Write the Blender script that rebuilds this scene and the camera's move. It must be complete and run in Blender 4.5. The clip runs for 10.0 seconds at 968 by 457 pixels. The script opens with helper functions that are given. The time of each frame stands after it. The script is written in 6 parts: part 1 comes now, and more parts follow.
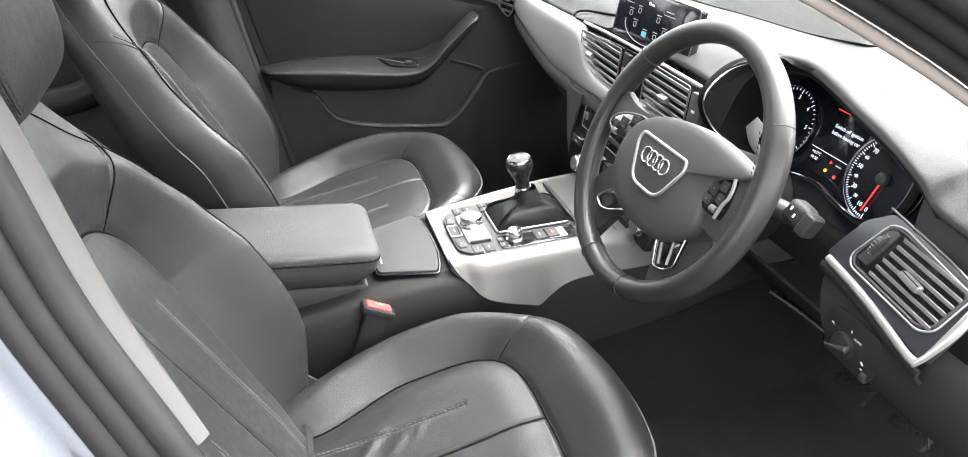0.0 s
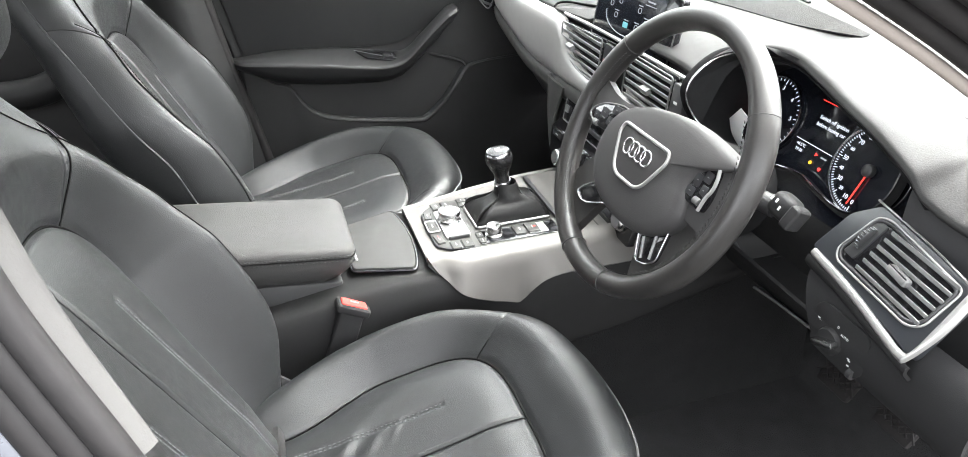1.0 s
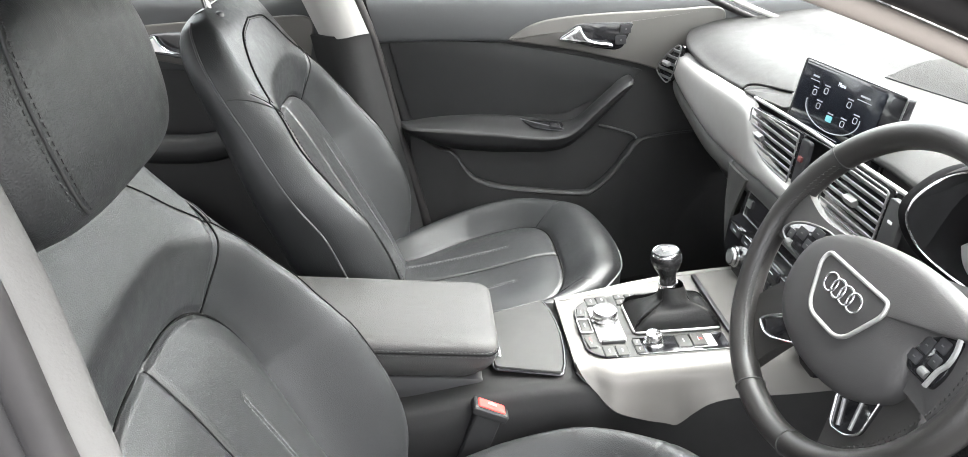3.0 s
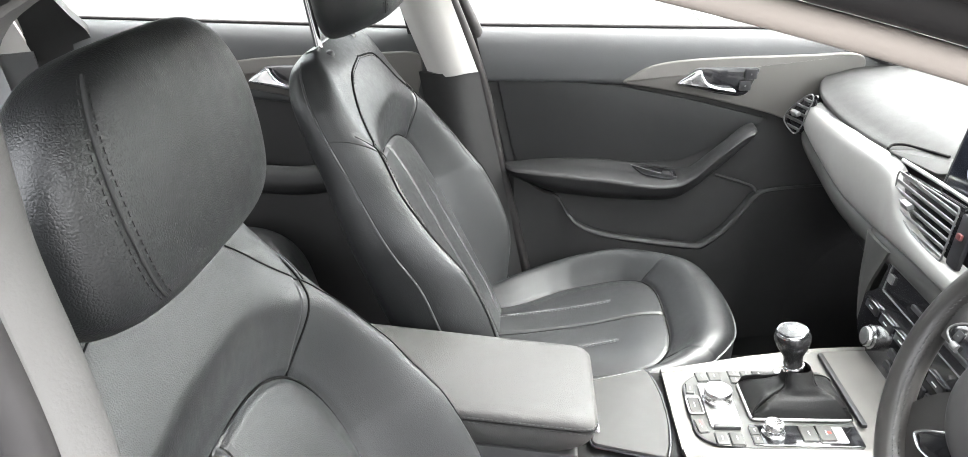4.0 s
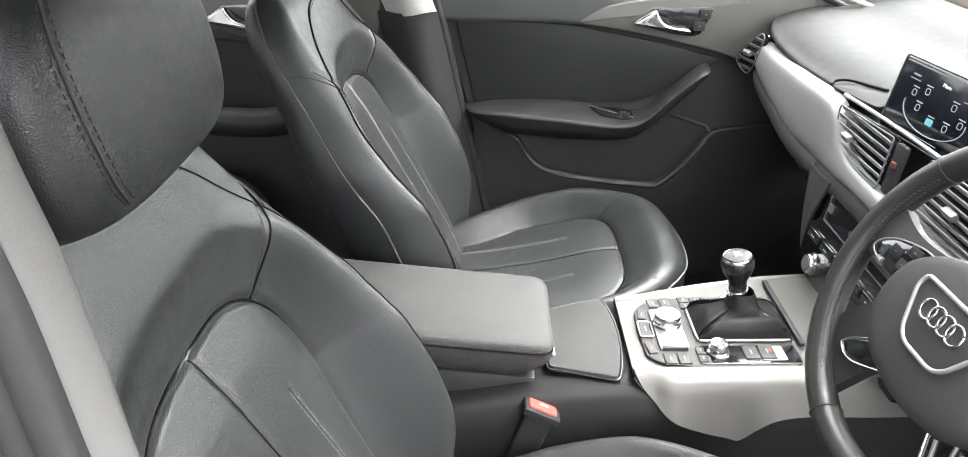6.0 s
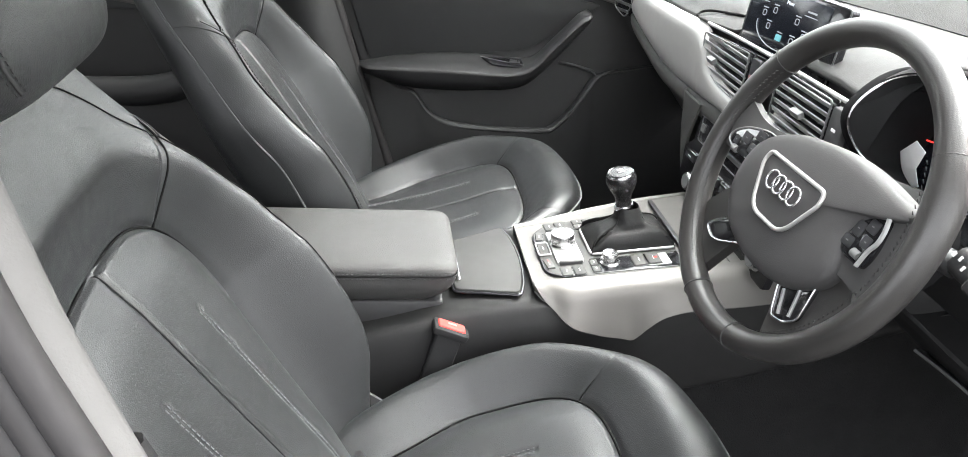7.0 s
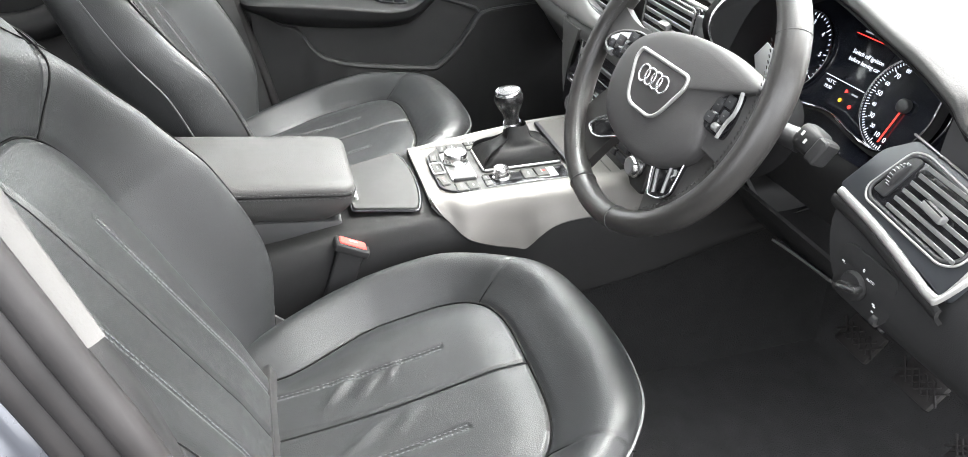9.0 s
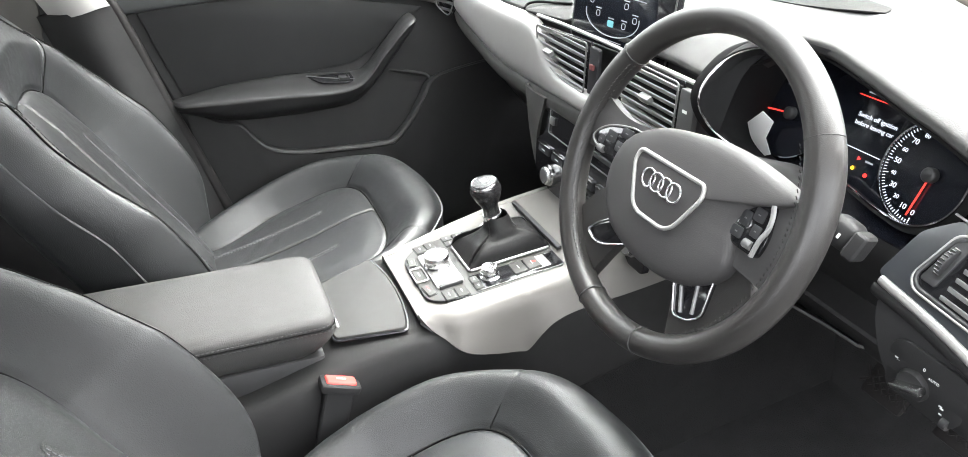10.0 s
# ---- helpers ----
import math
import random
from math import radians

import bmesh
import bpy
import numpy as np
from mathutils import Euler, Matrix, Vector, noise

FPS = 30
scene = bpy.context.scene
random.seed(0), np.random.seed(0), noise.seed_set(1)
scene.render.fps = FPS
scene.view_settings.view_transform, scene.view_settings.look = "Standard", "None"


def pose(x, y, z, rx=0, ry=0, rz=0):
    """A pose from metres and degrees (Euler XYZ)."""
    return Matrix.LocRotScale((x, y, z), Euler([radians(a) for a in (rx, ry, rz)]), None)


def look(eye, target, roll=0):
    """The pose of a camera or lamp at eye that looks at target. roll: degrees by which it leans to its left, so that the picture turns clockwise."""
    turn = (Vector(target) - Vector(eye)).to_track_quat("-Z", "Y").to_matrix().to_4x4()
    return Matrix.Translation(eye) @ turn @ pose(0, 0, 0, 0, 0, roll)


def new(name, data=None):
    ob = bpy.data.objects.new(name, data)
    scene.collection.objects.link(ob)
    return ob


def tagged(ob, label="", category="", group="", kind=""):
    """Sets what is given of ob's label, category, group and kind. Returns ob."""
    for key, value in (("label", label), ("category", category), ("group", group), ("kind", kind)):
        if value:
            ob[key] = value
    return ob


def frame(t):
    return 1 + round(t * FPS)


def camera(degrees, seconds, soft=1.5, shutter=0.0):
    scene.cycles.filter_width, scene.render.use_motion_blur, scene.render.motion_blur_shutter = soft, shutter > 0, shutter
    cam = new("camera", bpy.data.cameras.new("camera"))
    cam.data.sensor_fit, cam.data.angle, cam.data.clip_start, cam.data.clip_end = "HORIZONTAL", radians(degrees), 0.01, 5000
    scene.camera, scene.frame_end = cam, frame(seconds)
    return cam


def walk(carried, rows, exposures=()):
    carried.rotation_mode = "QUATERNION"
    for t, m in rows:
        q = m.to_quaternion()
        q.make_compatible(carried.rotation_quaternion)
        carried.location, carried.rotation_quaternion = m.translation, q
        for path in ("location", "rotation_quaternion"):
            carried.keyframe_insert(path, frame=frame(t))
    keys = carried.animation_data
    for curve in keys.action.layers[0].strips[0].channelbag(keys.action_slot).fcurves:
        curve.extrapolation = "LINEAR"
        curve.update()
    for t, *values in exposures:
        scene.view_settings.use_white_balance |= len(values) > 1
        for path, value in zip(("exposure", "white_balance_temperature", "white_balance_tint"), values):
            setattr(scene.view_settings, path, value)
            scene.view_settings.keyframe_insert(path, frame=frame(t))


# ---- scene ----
cam = camera(67.2, 10.0, soft=0.85)
PATH = [
    (0, (-0.378, -1.054, 1.282), (0.11, 0.599, 0.267), -0.8),
    (0.5, (-0.372, -1.046, 1.263), (0.155, 0.593, 0.246), 0.3),
    (1, (-0.364, -1.033, 1.262), (0.167, 0.603, 0.243), -0.2),
    (1.5, (-0.353, -1.014, 1.258), (0.174, 0.622, 0.235), 0.2),
    (2, (-0.347, -0.976, 1.253), (0.085, 0.71, 0.269), 0.9),
    (2.5, (-0.342, -0.942, 1.277), (-0.073, 0.802, 0.336), -0.5),
    (3, (-0.337, -0.914, 1.284), (-0.209, 0.864, 0.376), -1.6),
    (3.2, (-0.341, -0.903, 1.286), (-0.253, 0.887, 0.399), -1.4),
    (4.5, (-0.347, -0.807, 1.3), (-0.572, 0.996, 0.464), -2.0),
    (5, (-0.344, -0.81, 1.296), (-0.586, 0.979, 0.435), -1.9),
    (5.5, (-0.338, -0.846, 1.285), (-0.501, 0.934, 0.386), -1.9),
    (5.7, (-0.341, -0.853, 1.288), (-0.452, 0.914, 0.358), -1.2),
    (6.8, (-0.318, -0.935, 1.243), (-0.163, 0.799, 0.259), -2.3),
    (7, (-0.322, -0.951, 1.237), (-0.123, 0.771, 0.238), -1.7),
    (7.5, (-0.326, -0.973, 1.224), (-0.02, 0.716, 0.198), -1.1),
    (8, (-0.334, -0.996, 1.205), (0.037, 0.664, 0.153), -0.6),
    (8.5, (-0.338, -1.014, 1.192), (0.085, 0.617, 0.115), -0.0),
    (9, (-0.344, -1.021, 1.195), (0.135, 0.591, 0.114), 0.6),
    (9.5, (-0.35, -0.975, 1.234), (0.161, 0.631, 0.157), -1.8),
    (10, (-0.334, -0.87, 1.253), (0.26, 0.73, 0.21), -5.5),
]
EXPOSE = [(0, 3.82), (1.0, 3.86), (1.5, 3.93), (2.0, 3.99), (3.0, 3.97), (4.5, 4.22), (5.0, 4.04), (5.5, 3.79), (7.0, 3.82), (8.0, 3.89), (8.5, 4.06), (9.0, 4.04), (9.5, 4.17), (10.0, 3.98)]
walk(cam, [(t, look(eye, target, roll)) for t, eye, target, roll in PATH], EXPOSE)

# ---- world, sun, exposure ----
world = bpy.data.worlds.new("overcast_sky")
scene.world = world
world.use_nodes = True
wn, wl = world.node_tree.nodes, world.node_tree.links
bg = wn["Background"]
sky = wn.new("ShaderNodeTexSky")
sky.sky_type, sky.sun_disc = "NISHITA", False
sky.sun_elevation, sky.sun_rotation = radians(54), radians(71)
sky.air_density, sky.dust_density, sky.ozone_density = 1.0, 4.0, 1.0
pale = wn.new("ShaderNodeHueSaturation")
pale.inputs["Saturation"].default_value = 0.12
wl.new(sky.outputs[0], pale.inputs["Color"])
wl.new(pale.outputs[0], bg.inputs["Color"])
bg.inputs["Strength"].default_value = 0.15
sun_data = bpy.data.lights.new("sun", "SUN")
sun_data.energy, sun_data.angle, sun_data.color = 0.5, radians(68), (1.0, 0.98, 0.95)
sun = new("sun", sun_data)
sun.matrix_world = look((3.8, 1.3, 5.8), (0, 0, 0.3))
scene.view_settings.exposure = 3.5

# ---- materials ----


def mat(name, col, rough=0.5, metal=0.0, vary=0.12, vscale=6.0, bump=0.0, bscale=400.0, bdist=0.0004, cells=False,
        wrinkle=0.0, crease=0.0, coat=0.0, spec=0.5, rvary=0.035, stretch=None):
    m = bpy.data.materials.new(name)
    m.use_nodes = True
    n, l = m.node_tree.nodes, m.node_tree.links
    b = n["Principled BSDF"]
    b.inputs["Roughness"].default_value, b.inputs["Metallic"].default_value = rough, metal
    b.inputs["Coat Weight"].default_value, b.inputs["Specular IOR Level"].default_value = coat, spec
    tc = n.new("ShaderNodeTexCoord")
    src = tc.outputs["Object"]
    if stretch:
        mp = n.new("ShaderNodeMapping")
        mp.inputs["Scale"].default_value = stretch
        l.new(src, mp.inputs["Vector"])
        src = mp.outputs[0]
    big = n.new("ShaderNodeTexNoise")
    big.inputs["Scale"].default_value, big.inputs["Detail"].default_value = vscale, 6
    l.new(src, big.inputs["Vector"])
    ramp = n.new("ShaderNodeMapRange")
    ramp.inputs[1].default_value, ramp.inputs[2].default_value = 0.25, 0.75
    ramp.inputs[3].default_value, ramp.inputs[4].default_value = 1 - vary, 1 + vary
    l.new(big.outputs["Fac"], ramp.inputs[0])
    mul = n.new("ShaderNodeVectorMath")
    mul.operation = "SCALE"
    mul.inputs[0].default_value = col
    l.new(ramp.outputs[0], mul.inputs["Scale"])
    l.new(mul.outputs[0], b.inputs["Base Color"])
    fine = n.new("ShaderNodeTexNoise")
    fine.inputs["Scale"].default_value, fine.inputs["Detail"].default_value = vscale * 9, 3
    l.new(src, fine.inputs["Vector"])
    rr = n.new("ShaderNodeMapRange")
    rr.inputs[1].default_value, rr.inputs[2].default_value = 0.3, 0.7
    rr.inputs[3].default_value, rr.inputs[4].default_value = max(0.02, rough - rvary), min(1, rough + rvary)
    l.new(fine.outputs["Fac"], rr.inputs[0])
    l.new(rr.outputs[0], b.inputs["Roughness"])
    last = None
    if wrinkle:
        w = n.new("ShaderNodeTexNoise")
        w.inputs["Scale"].default_value, w.inputs["Detail"].default_value = 16, 5
        l.new(src, w.inputs["Vector"])
        bw = n.new("ShaderNodeBump")
        bw.inputs["Strength"].default_value, bw.inputs["Distance"].default_value = wrinkle, 0.01
        l.new(w.outputs["Fac"], bw.inputs["Height"])
        last = bw
    if crease:
        w = n.new("ShaderNodeTexNoise")
        w.inputs["Scale"].default_value, w.inputs["Detail"].default_value, w.inputs["Distortion"].default_value = 55, 2, 1.2
        l.new(src, w.inputs["Vector"])
        half = n.new("ShaderNodeMath")
        half.operation = "SUBTRACT"
        half.inputs[1].default_value = 0.5
        l.new(w.outputs["Fac"], half.inputs[0])
        ridge = n.new("ShaderNodeMath")
        ridge.operation = "ABSOLUTE"
        l.new(half.outputs[0], ridge.inputs[0])
        bw = n.new("ShaderNodeBump")
        bw.inputs["Strength"].default_value, bw.inputs["Distance"].default_value = crease, 0.004
        l.new(ridge.outputs[0], bw.inputs["Height"])
        if last:
            l.new(last.outputs[0], bw.inputs["Normal"])
        last = bw
    if bump:
        if cells:
            t = n.new("ShaderNodeTexVoronoi")
            t.feature = "DISTANCE_TO_EDGE"
            out = t.outputs["Distance"]
        else:
            t = n.new("ShaderNodeTexNoise")
            t.inputs["Detail"].default_value = 3
            out = t.outputs["Fac"]
        t.inputs["Scale"].default_value = bscale
        l.new(src, t.inputs["Vector"])
        bp = n.new("ShaderNodeBump")
        bp.inputs["Strength"].default_value, bp.inputs["Distance"].default_value = bump, bdist
        l.new(out, bp.inputs["Height"])
        if last:
            l.new(last.outputs[0], bp.inputs["Normal"])
        last = bp
    if last:
        l.new(last.outputs[0], b.inputs["Normal"])
    return m


def glow(name, col, strength):
    m = bpy.data.materials.new(name)
    m.use_nodes = True
    b = m.node_tree.nodes["Principled BSDF"]
    b.inputs["Base Color"].default_value = (*[c * 0.3 for c in col], 1)
    b.inputs["Emission Color"].default_value = (*col, 1)
    b.inputs["Emission Strength"].default_value = strength
    return m


def glass_mat(name, col, rough=0.0):
    m = bpy.data.materials.new(name)
    m.use_nodes = True
    b = m.node_tree.nodes["Principled BSDF"]
    b.inputs["Base Color"].default_value = (*col, 1)
    b.inputs["Transmission Weight"].default_value, b.inputs["Roughness"].default_value = 1.0, rough
    b.inputs["IOR"].default_value = 1.45
    return m


LEATHER = mat("black_leather", (0.0128, 0.0135, 0.0140), 0.40, spec=0.5, bump=0.45, bscale=500, bdist=0.0009, cells=True, wrinkle=0.04, crease=0.05, vary=0.10, vscale=9, rvary=0.05)
DOORM = mat("black_door_plastic", (0.029, 0.0286, 0.0290), 0.6, spec=0.3, bump=0.4, bscale=900, bdist=0.0004, vary=0.06)
BLACKV = mat("matt_black_lining", (0.020, 0.020, 0.0205), 0.8, spec=0.2, vary=0.05)
LEATHER2 = mat("leather_side", (0.0200, 0.0200, 0.0205), 0.50, spec=0.28, bump=0.35, bscale=600, bdist=0.0006, cells=True, wrinkle=0.04, vary=0.15)
WHEELP = mat("wheel_cover_plastic", (0.041, 0.040, 0.040), 0.58, spec=0.26, bump=0.35, bscale=900, bdist=0.0004, vary=0.06)
RIM = mat("wheel_leather", (0.020, 0.0190, 0.0182), 0.34, spec=0.5, bump=0.3, bscale=800, bdist=0.0005, cells=True, vary=0.2, vscale=20)
THREAD = mat("grey_thread", (0.11, 0.113, 0.118), 0.7)
SEAM = mat("seam_and_lip_shade_black", (0.006, 0.006, 0.006), 0.8, spec=0.1)
PIPING = mat("welt_highlight_and_wedge_grey", (0.14, 0.14, 0.14), 0.5)
DTHREAD = mat("dark_thread", (0.02, 0.02, 0.02), 0.7)
PLASTIC = mat("black_soft_plastic", (0.018, 0.0178, 0.018), 0.6, spec=0.3, bump=0.4, bscale=900, bdist=0.0004, vary=0.1)
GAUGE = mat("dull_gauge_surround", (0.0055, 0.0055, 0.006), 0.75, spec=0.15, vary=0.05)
SILL = mat("dark_grey_sill_pad", (0.038, 0.0395, 0.041), 0.5, bump=0.4, bscale=900, bdist=0.0004, vary=0.08)
HARD = mat("black_hard_plastic", (0.028, 0.028, 0.029), 0.45, bump=0.25, bscale=1200, bdist=0.0003)
CONSOLE = mat("black_console_skin", (0.0105, 0.0104, 0.0105), 0.6, spec=0.22, bump=0.4, bscale=900, bdist=0.0004, vary=0.1)
KNEE = mat("black_knee_plastic", (0.019, 0.019, 0.0195), 0.6, spec=0.25, bump=0.4, bscale=900, bdist=0.0004, vary=0.1)
DASH = mat("dashboard_pad", (0.0190, 0.0190, 0.0186), 0.60, spec=0.26, bump=0.5, bscale=700, bdist=0.0005, vary=0.03)
GLOSS = mat("piano_black", (0.008, 0.008, 0.009), 0.12, vary=0.05, rvary=0.04, coat=0.5)
SATIN = mat("satin_aluminium", (0.38, 0.375, 0.365), 0.36, 0.6, vary=0.04, bump=0.15, bscale=900, bdist=0.0002)
SILVERP = mat("silver_paint", (0.104, 0.099, 0.093), 0.42, 0.4, vary=0.04, bump=0.1, bscale=1500, bdist=0.0002)
SLAT = mat("satin_grey_and_slat_sheen", (0.20, 0.20, 0.198), 0.32, 0.3, vary=0.05)
KNOBM = mat("brushed_knob_metal", (0.60, 0.60, 0.60), 0.22, 1.0, vary=0.04, rvary=0.05)
KNOBL = mat("polished_black_leather", (0.011, 0.011, 0.0115), 0.24, vary=0.1, bump=0.1, bscale=700, bdist=0.0003)
ARMTOP = mat("armrest_leather", (0.050, 0.0495, 0.0485), 0.52, spec=0.25, bump=0.5, bscale=420, bdist=0.0011, cells=True, wrinkle=0.03, vary=0.04, vscale=9, rvary=0.03)
BANDP = mat("bright_silver_paint", (0.28, 0.274, 0.265), 0.40, 0.3, vary=0.03, bump=0.1, bscale=1500, bdist=0.0002)
CHROME = mat("chrome", (0.66, 0.66, 0.67), 0.10, 1.0, vary=0.03, rvary=0.05)
GREYK = mat("grey_button", (0.105, 0.105, 0.105), 0.45, vary=0.06)
PANELG = mat("dark_grey_panel", (0.045, 0.045, 0.046), 0.45, vary=0.08, bump=0.2, bscale=1200, bdist=0.0003)
PANELK = mat("warm_grey_panel", (0.056, 0.056, 0.054), 0.5, spec=0.25, vary=0.06, bump=0.2, bscale=1200, bdist=0.0003)
LIDM = mat("dull_grey_lid", (0.040, 0.040, 0.039), 0.6, spec=0.2, vary=0.06, bump=0.3, bscale=1000, bdist=0.0003)
BUTTON = mat("dark_button", (0.022, 0.022, 0.024), 0.5, spec=0.3, vary=0.06)
WHITE = mat("white_print", (0.70, 0.70, 0.70), 0.6, vary=0.02)
PAPER = mat("white_paper", (0.90, 0.90, 0.89), 0.8, vary=0.02)
GAITER = mat("gaiter_leather", (0.009, 0.009, 0.009), 0.5, spec=0.25, bump=0.4, bscale=600, bdist=0.0006, cells=True, wrinkle=0.15, crease=0.15)
RED = mat("red_buckle", (0.55, 0.05, 0.042), 0.6, spec=0.2, vary=0.08)
PALERED = mat("pale_print_on_red", (0.75, 0.30, 0.27), 0.5, vary=0.05)
DULLRED = mat("dull_red_print", (0.14, 0.04, 0.04), 0.5, vary=0.05)
SHELL = mat("satin_black_panel", (0.022, 0.024, 0.027), 0.34, vary=0.12, coat=0.15)
TUNNEL = mat("black_tunnel_carpet", (0.013, 0.013, 0.0132), 0.95, spec=0.10, bump=0.9, bscale=500, bdist=0.003, vary=0.15, vscale=30)
CARPET = mat("dark_grey_carpet", (0.027, 0.027, 0.0275), 0.95, spec=0.10, bump=0.9, bscale=500, bdist=0.003, vary=0.15, vscale=30)
HEADLINING = mat("grey_headlining", (0.16, 0.157, 0.152), 0.95, bump=0.3, bscale=500, bdist=0.001, vary=0.05)
WOVEN = mat("woven_pillar_cloth", (0.094, 0.0915, 0.088), 0.85, bump=0.3, bscale=500, bdist=0.001, vary=0.05)
RIBBED = mat("ribbed_seal_cloth", (0.30, 0.262, 0.235), 0.9, bump=0.3, bscale=500, bdist=0.0005, vary=0.08)
LIGHTTRIM = mat("pale_pillar_plastic", (0.40, 0.39, 0.375), 0.6, bump=0.2, bscale=900, vary=0.04)
RUBBER = mat("brown_black_rubber", (0.022, 0.0205, 0.0205), 0.55, spec=0.25, vary=0.25, vscale=25, bump=0.2, bscale=300)
PAINT = mat("silver_blue_paint", (0.055, 0.059, 0.071), 0.28, 0.5, vary=0.04, coat=0.6)
ASPHALT = mat("pale_asphalt", (0.052, 0.051, 0.049), 0.9, bump=1.0, bscale=45, bdist=0.03, vary=0.35, vscale=24)
PAINTLINE = mat("road_paint", (0.24, 0.24, 0.235), 0.8, vary=0.12, vscale=12)
BELT = mat("grey_belt_webbing", (0.10, 0.105, 0.11), 0.7, bump=0.6, bscale=800, bdist=0.0006)
GLASS = glass_mat("clear_glass", (0.93, 0.97, 0.95))
SCREENBLACK = mat("screen_black", (0.006, 0.007, 0.010), 0.15, vary=0.02, rvary=0.05)
LIT_WHITE = glow("lit_white", (0.85, 0.9, 1.0), 0.085)
LIT_RED = glow("lit_red", (1.0, 0.04, 0.03), 0.15)
LIT_AMBER = glow("lit_amber", (1.0, 0.45, 0.02), 0.18)
LIT_CYAN = glow("lit_cyan", (0.15, 0.45, 0.50), 0.07)
LIT_GREY = glow("lit_grey", (0.4, 0.42, 0.45), 0.05)

# ---- mesh helpers ----
SPOT = {}


def thing(name, at, label, category, group="", kind=""):
    ob = new(name)
    ob.empty_display_size = 0.05
    ob.location = at
    SPOT[ob.name] = Vector(at)
    return tagged(ob, label, category, group, kind)


def part(name, data, material, parent=None, label=""):
    """data: a Mesh with world coordinates; it becomes one mesh object under parent."""
    if isinstance(data, bmesh.types.BMesh):
        me = bpy.data.meshes.new(name)
        data.to_mesh(me)
        data.free()
    else:
        me = data
    me.materials.clear()
    me.materials.append(material)
    at = SPOT[parent.name] if parent is not None else Vector((0, 0, 0))
    me.transform(Matrix.Translation(-at))
    ob = new(name, me)
    SPOT[ob.name] = at
    if parent is not None:
        ob.parent = parent
    if label:
        ob["label"] = label
    return ob


def single(name, data, material, label, category, group="", kind=""):
    return tagged(part(name, data, material), label, category, group, kind)


def mesh(verts, faces, smooth=True):
    me = bpy.data.meshes.new("m")
    me.from_pydata([tuple(map(float, v)) for v in verts], [], faces)
    me.validate()
    if smooth:
        me.polygons.foreach_set("use_smooth", [True] * len(me.polygons))
    return me


def join(meshes):
    vs, fs = [], []
    for m in meshes:
        k = len(vs)
        vs += [v.co[:] for v in m.vertices]
        fs += [[k + i for i in p.vertices] for p in m.polygons]
        bpy.data.meshes.remove(m)
    return mesh(vs, fs)


def gridfaces(nu, nv, cu=False, cv=False):
    fs = []
    for i in range(nu if cu else nu - 1):
        for j in range(nv if cv else nv - 1):
            a, b = (i + 1) % nu, (j + 1) % nv
            fs.append((i * nv + j, a * nv + j, a * nv + b, i * nv + b))
    return fs


def catmull(pts, n, closed=False):
    P = np.array(pts, float)
    m = len(P)
    if m == 2 and not closed:
        return P[0] + np.linspace(0, 1, n)[:, None] * (P[1] - P[0])
    if closed:
        t = np.linspace(0, m, n, endpoint=False)
        i = np.floor(t).astype(int)
        f = (t - i)[:, None]
        p0, p1, p2, p3 = P[(i - 1) % m], P[i % m], P[(i + 1) % m], P[(i + 2) % m]
    else:
        t = np.linspace(0, m - 1, n)
        i = np.minimum(np.floor(t).astype(int), m - 2)
        f = (t - i)[:, None]
        Q = np.vstack([2 * P[0] - P[1], P, 2 * P[-1] - P[-2]])
        p0, p1, p2, p3 = Q[i], Q[i + 1], Q[i + 2], Q[i + 3]
    return 0.5 * (2 * p1 + (p2 - p0) * f + (2 * p0 - 5 * p1 + 4 * p2 - p3) * f ** 2 + (3 * p1 - p0 - 3 * p2 + p3) * f ** 3)


def sheet(ctrl, nu, nv, thick=0.004):
    """A smooth skin through a grid of points, with a thickness (away from its normal)."""
    rows = np.array([catmull(r, nv) for r in ctrl])
    G = np.array([catmull(rows[:, j], nu) for j in range(nv)]).transpose(1, 0, 2)
    du, dv = np.gradient(G, axis=0), np.gradient(G, axis=1)
    N = np.cross(du, dv)
    N /= np.maximum(np.linalg.norm(N, axis=2, keepdims=True), 1e-9)
    B = G - N * thick
    k = nu * nv
    fs = gridfaces(nu, nv)
    fs = fs + [tuple(k + q for q in reversed(f)) for f in fs]
    rim = [i * nv for i in range(nu)] + [(nu - 1) * nv + j for j in range(1, nv)] + [i * nv + nv - 1 for i in range(nu - 2, -1, -1)] + [j for j in range(nv - 2, 0, -1)]
    for a, b in zip(rim, rim[1:] + rim[:1]):
        fs.append((b, a, k + a, k + b))
    me = mesh(np.vstack([G.reshape(-1, 3), B.reshape(-1, 3)]), fs)
    sharp_edges(me)
    return me


def sharp_edges(me, deg=40):
    bm = bmesh.new()
    bm.from_mesh(me)
    bmesh.ops.recalc_face_normals(bm, faces=bm.faces)
    for e in bm.edges:
        e.smooth = len(e.link_faces) != 2 or e.calc_face_angle(0) < radians(deg)
    bm.to_mesh(me)
    bm.free()


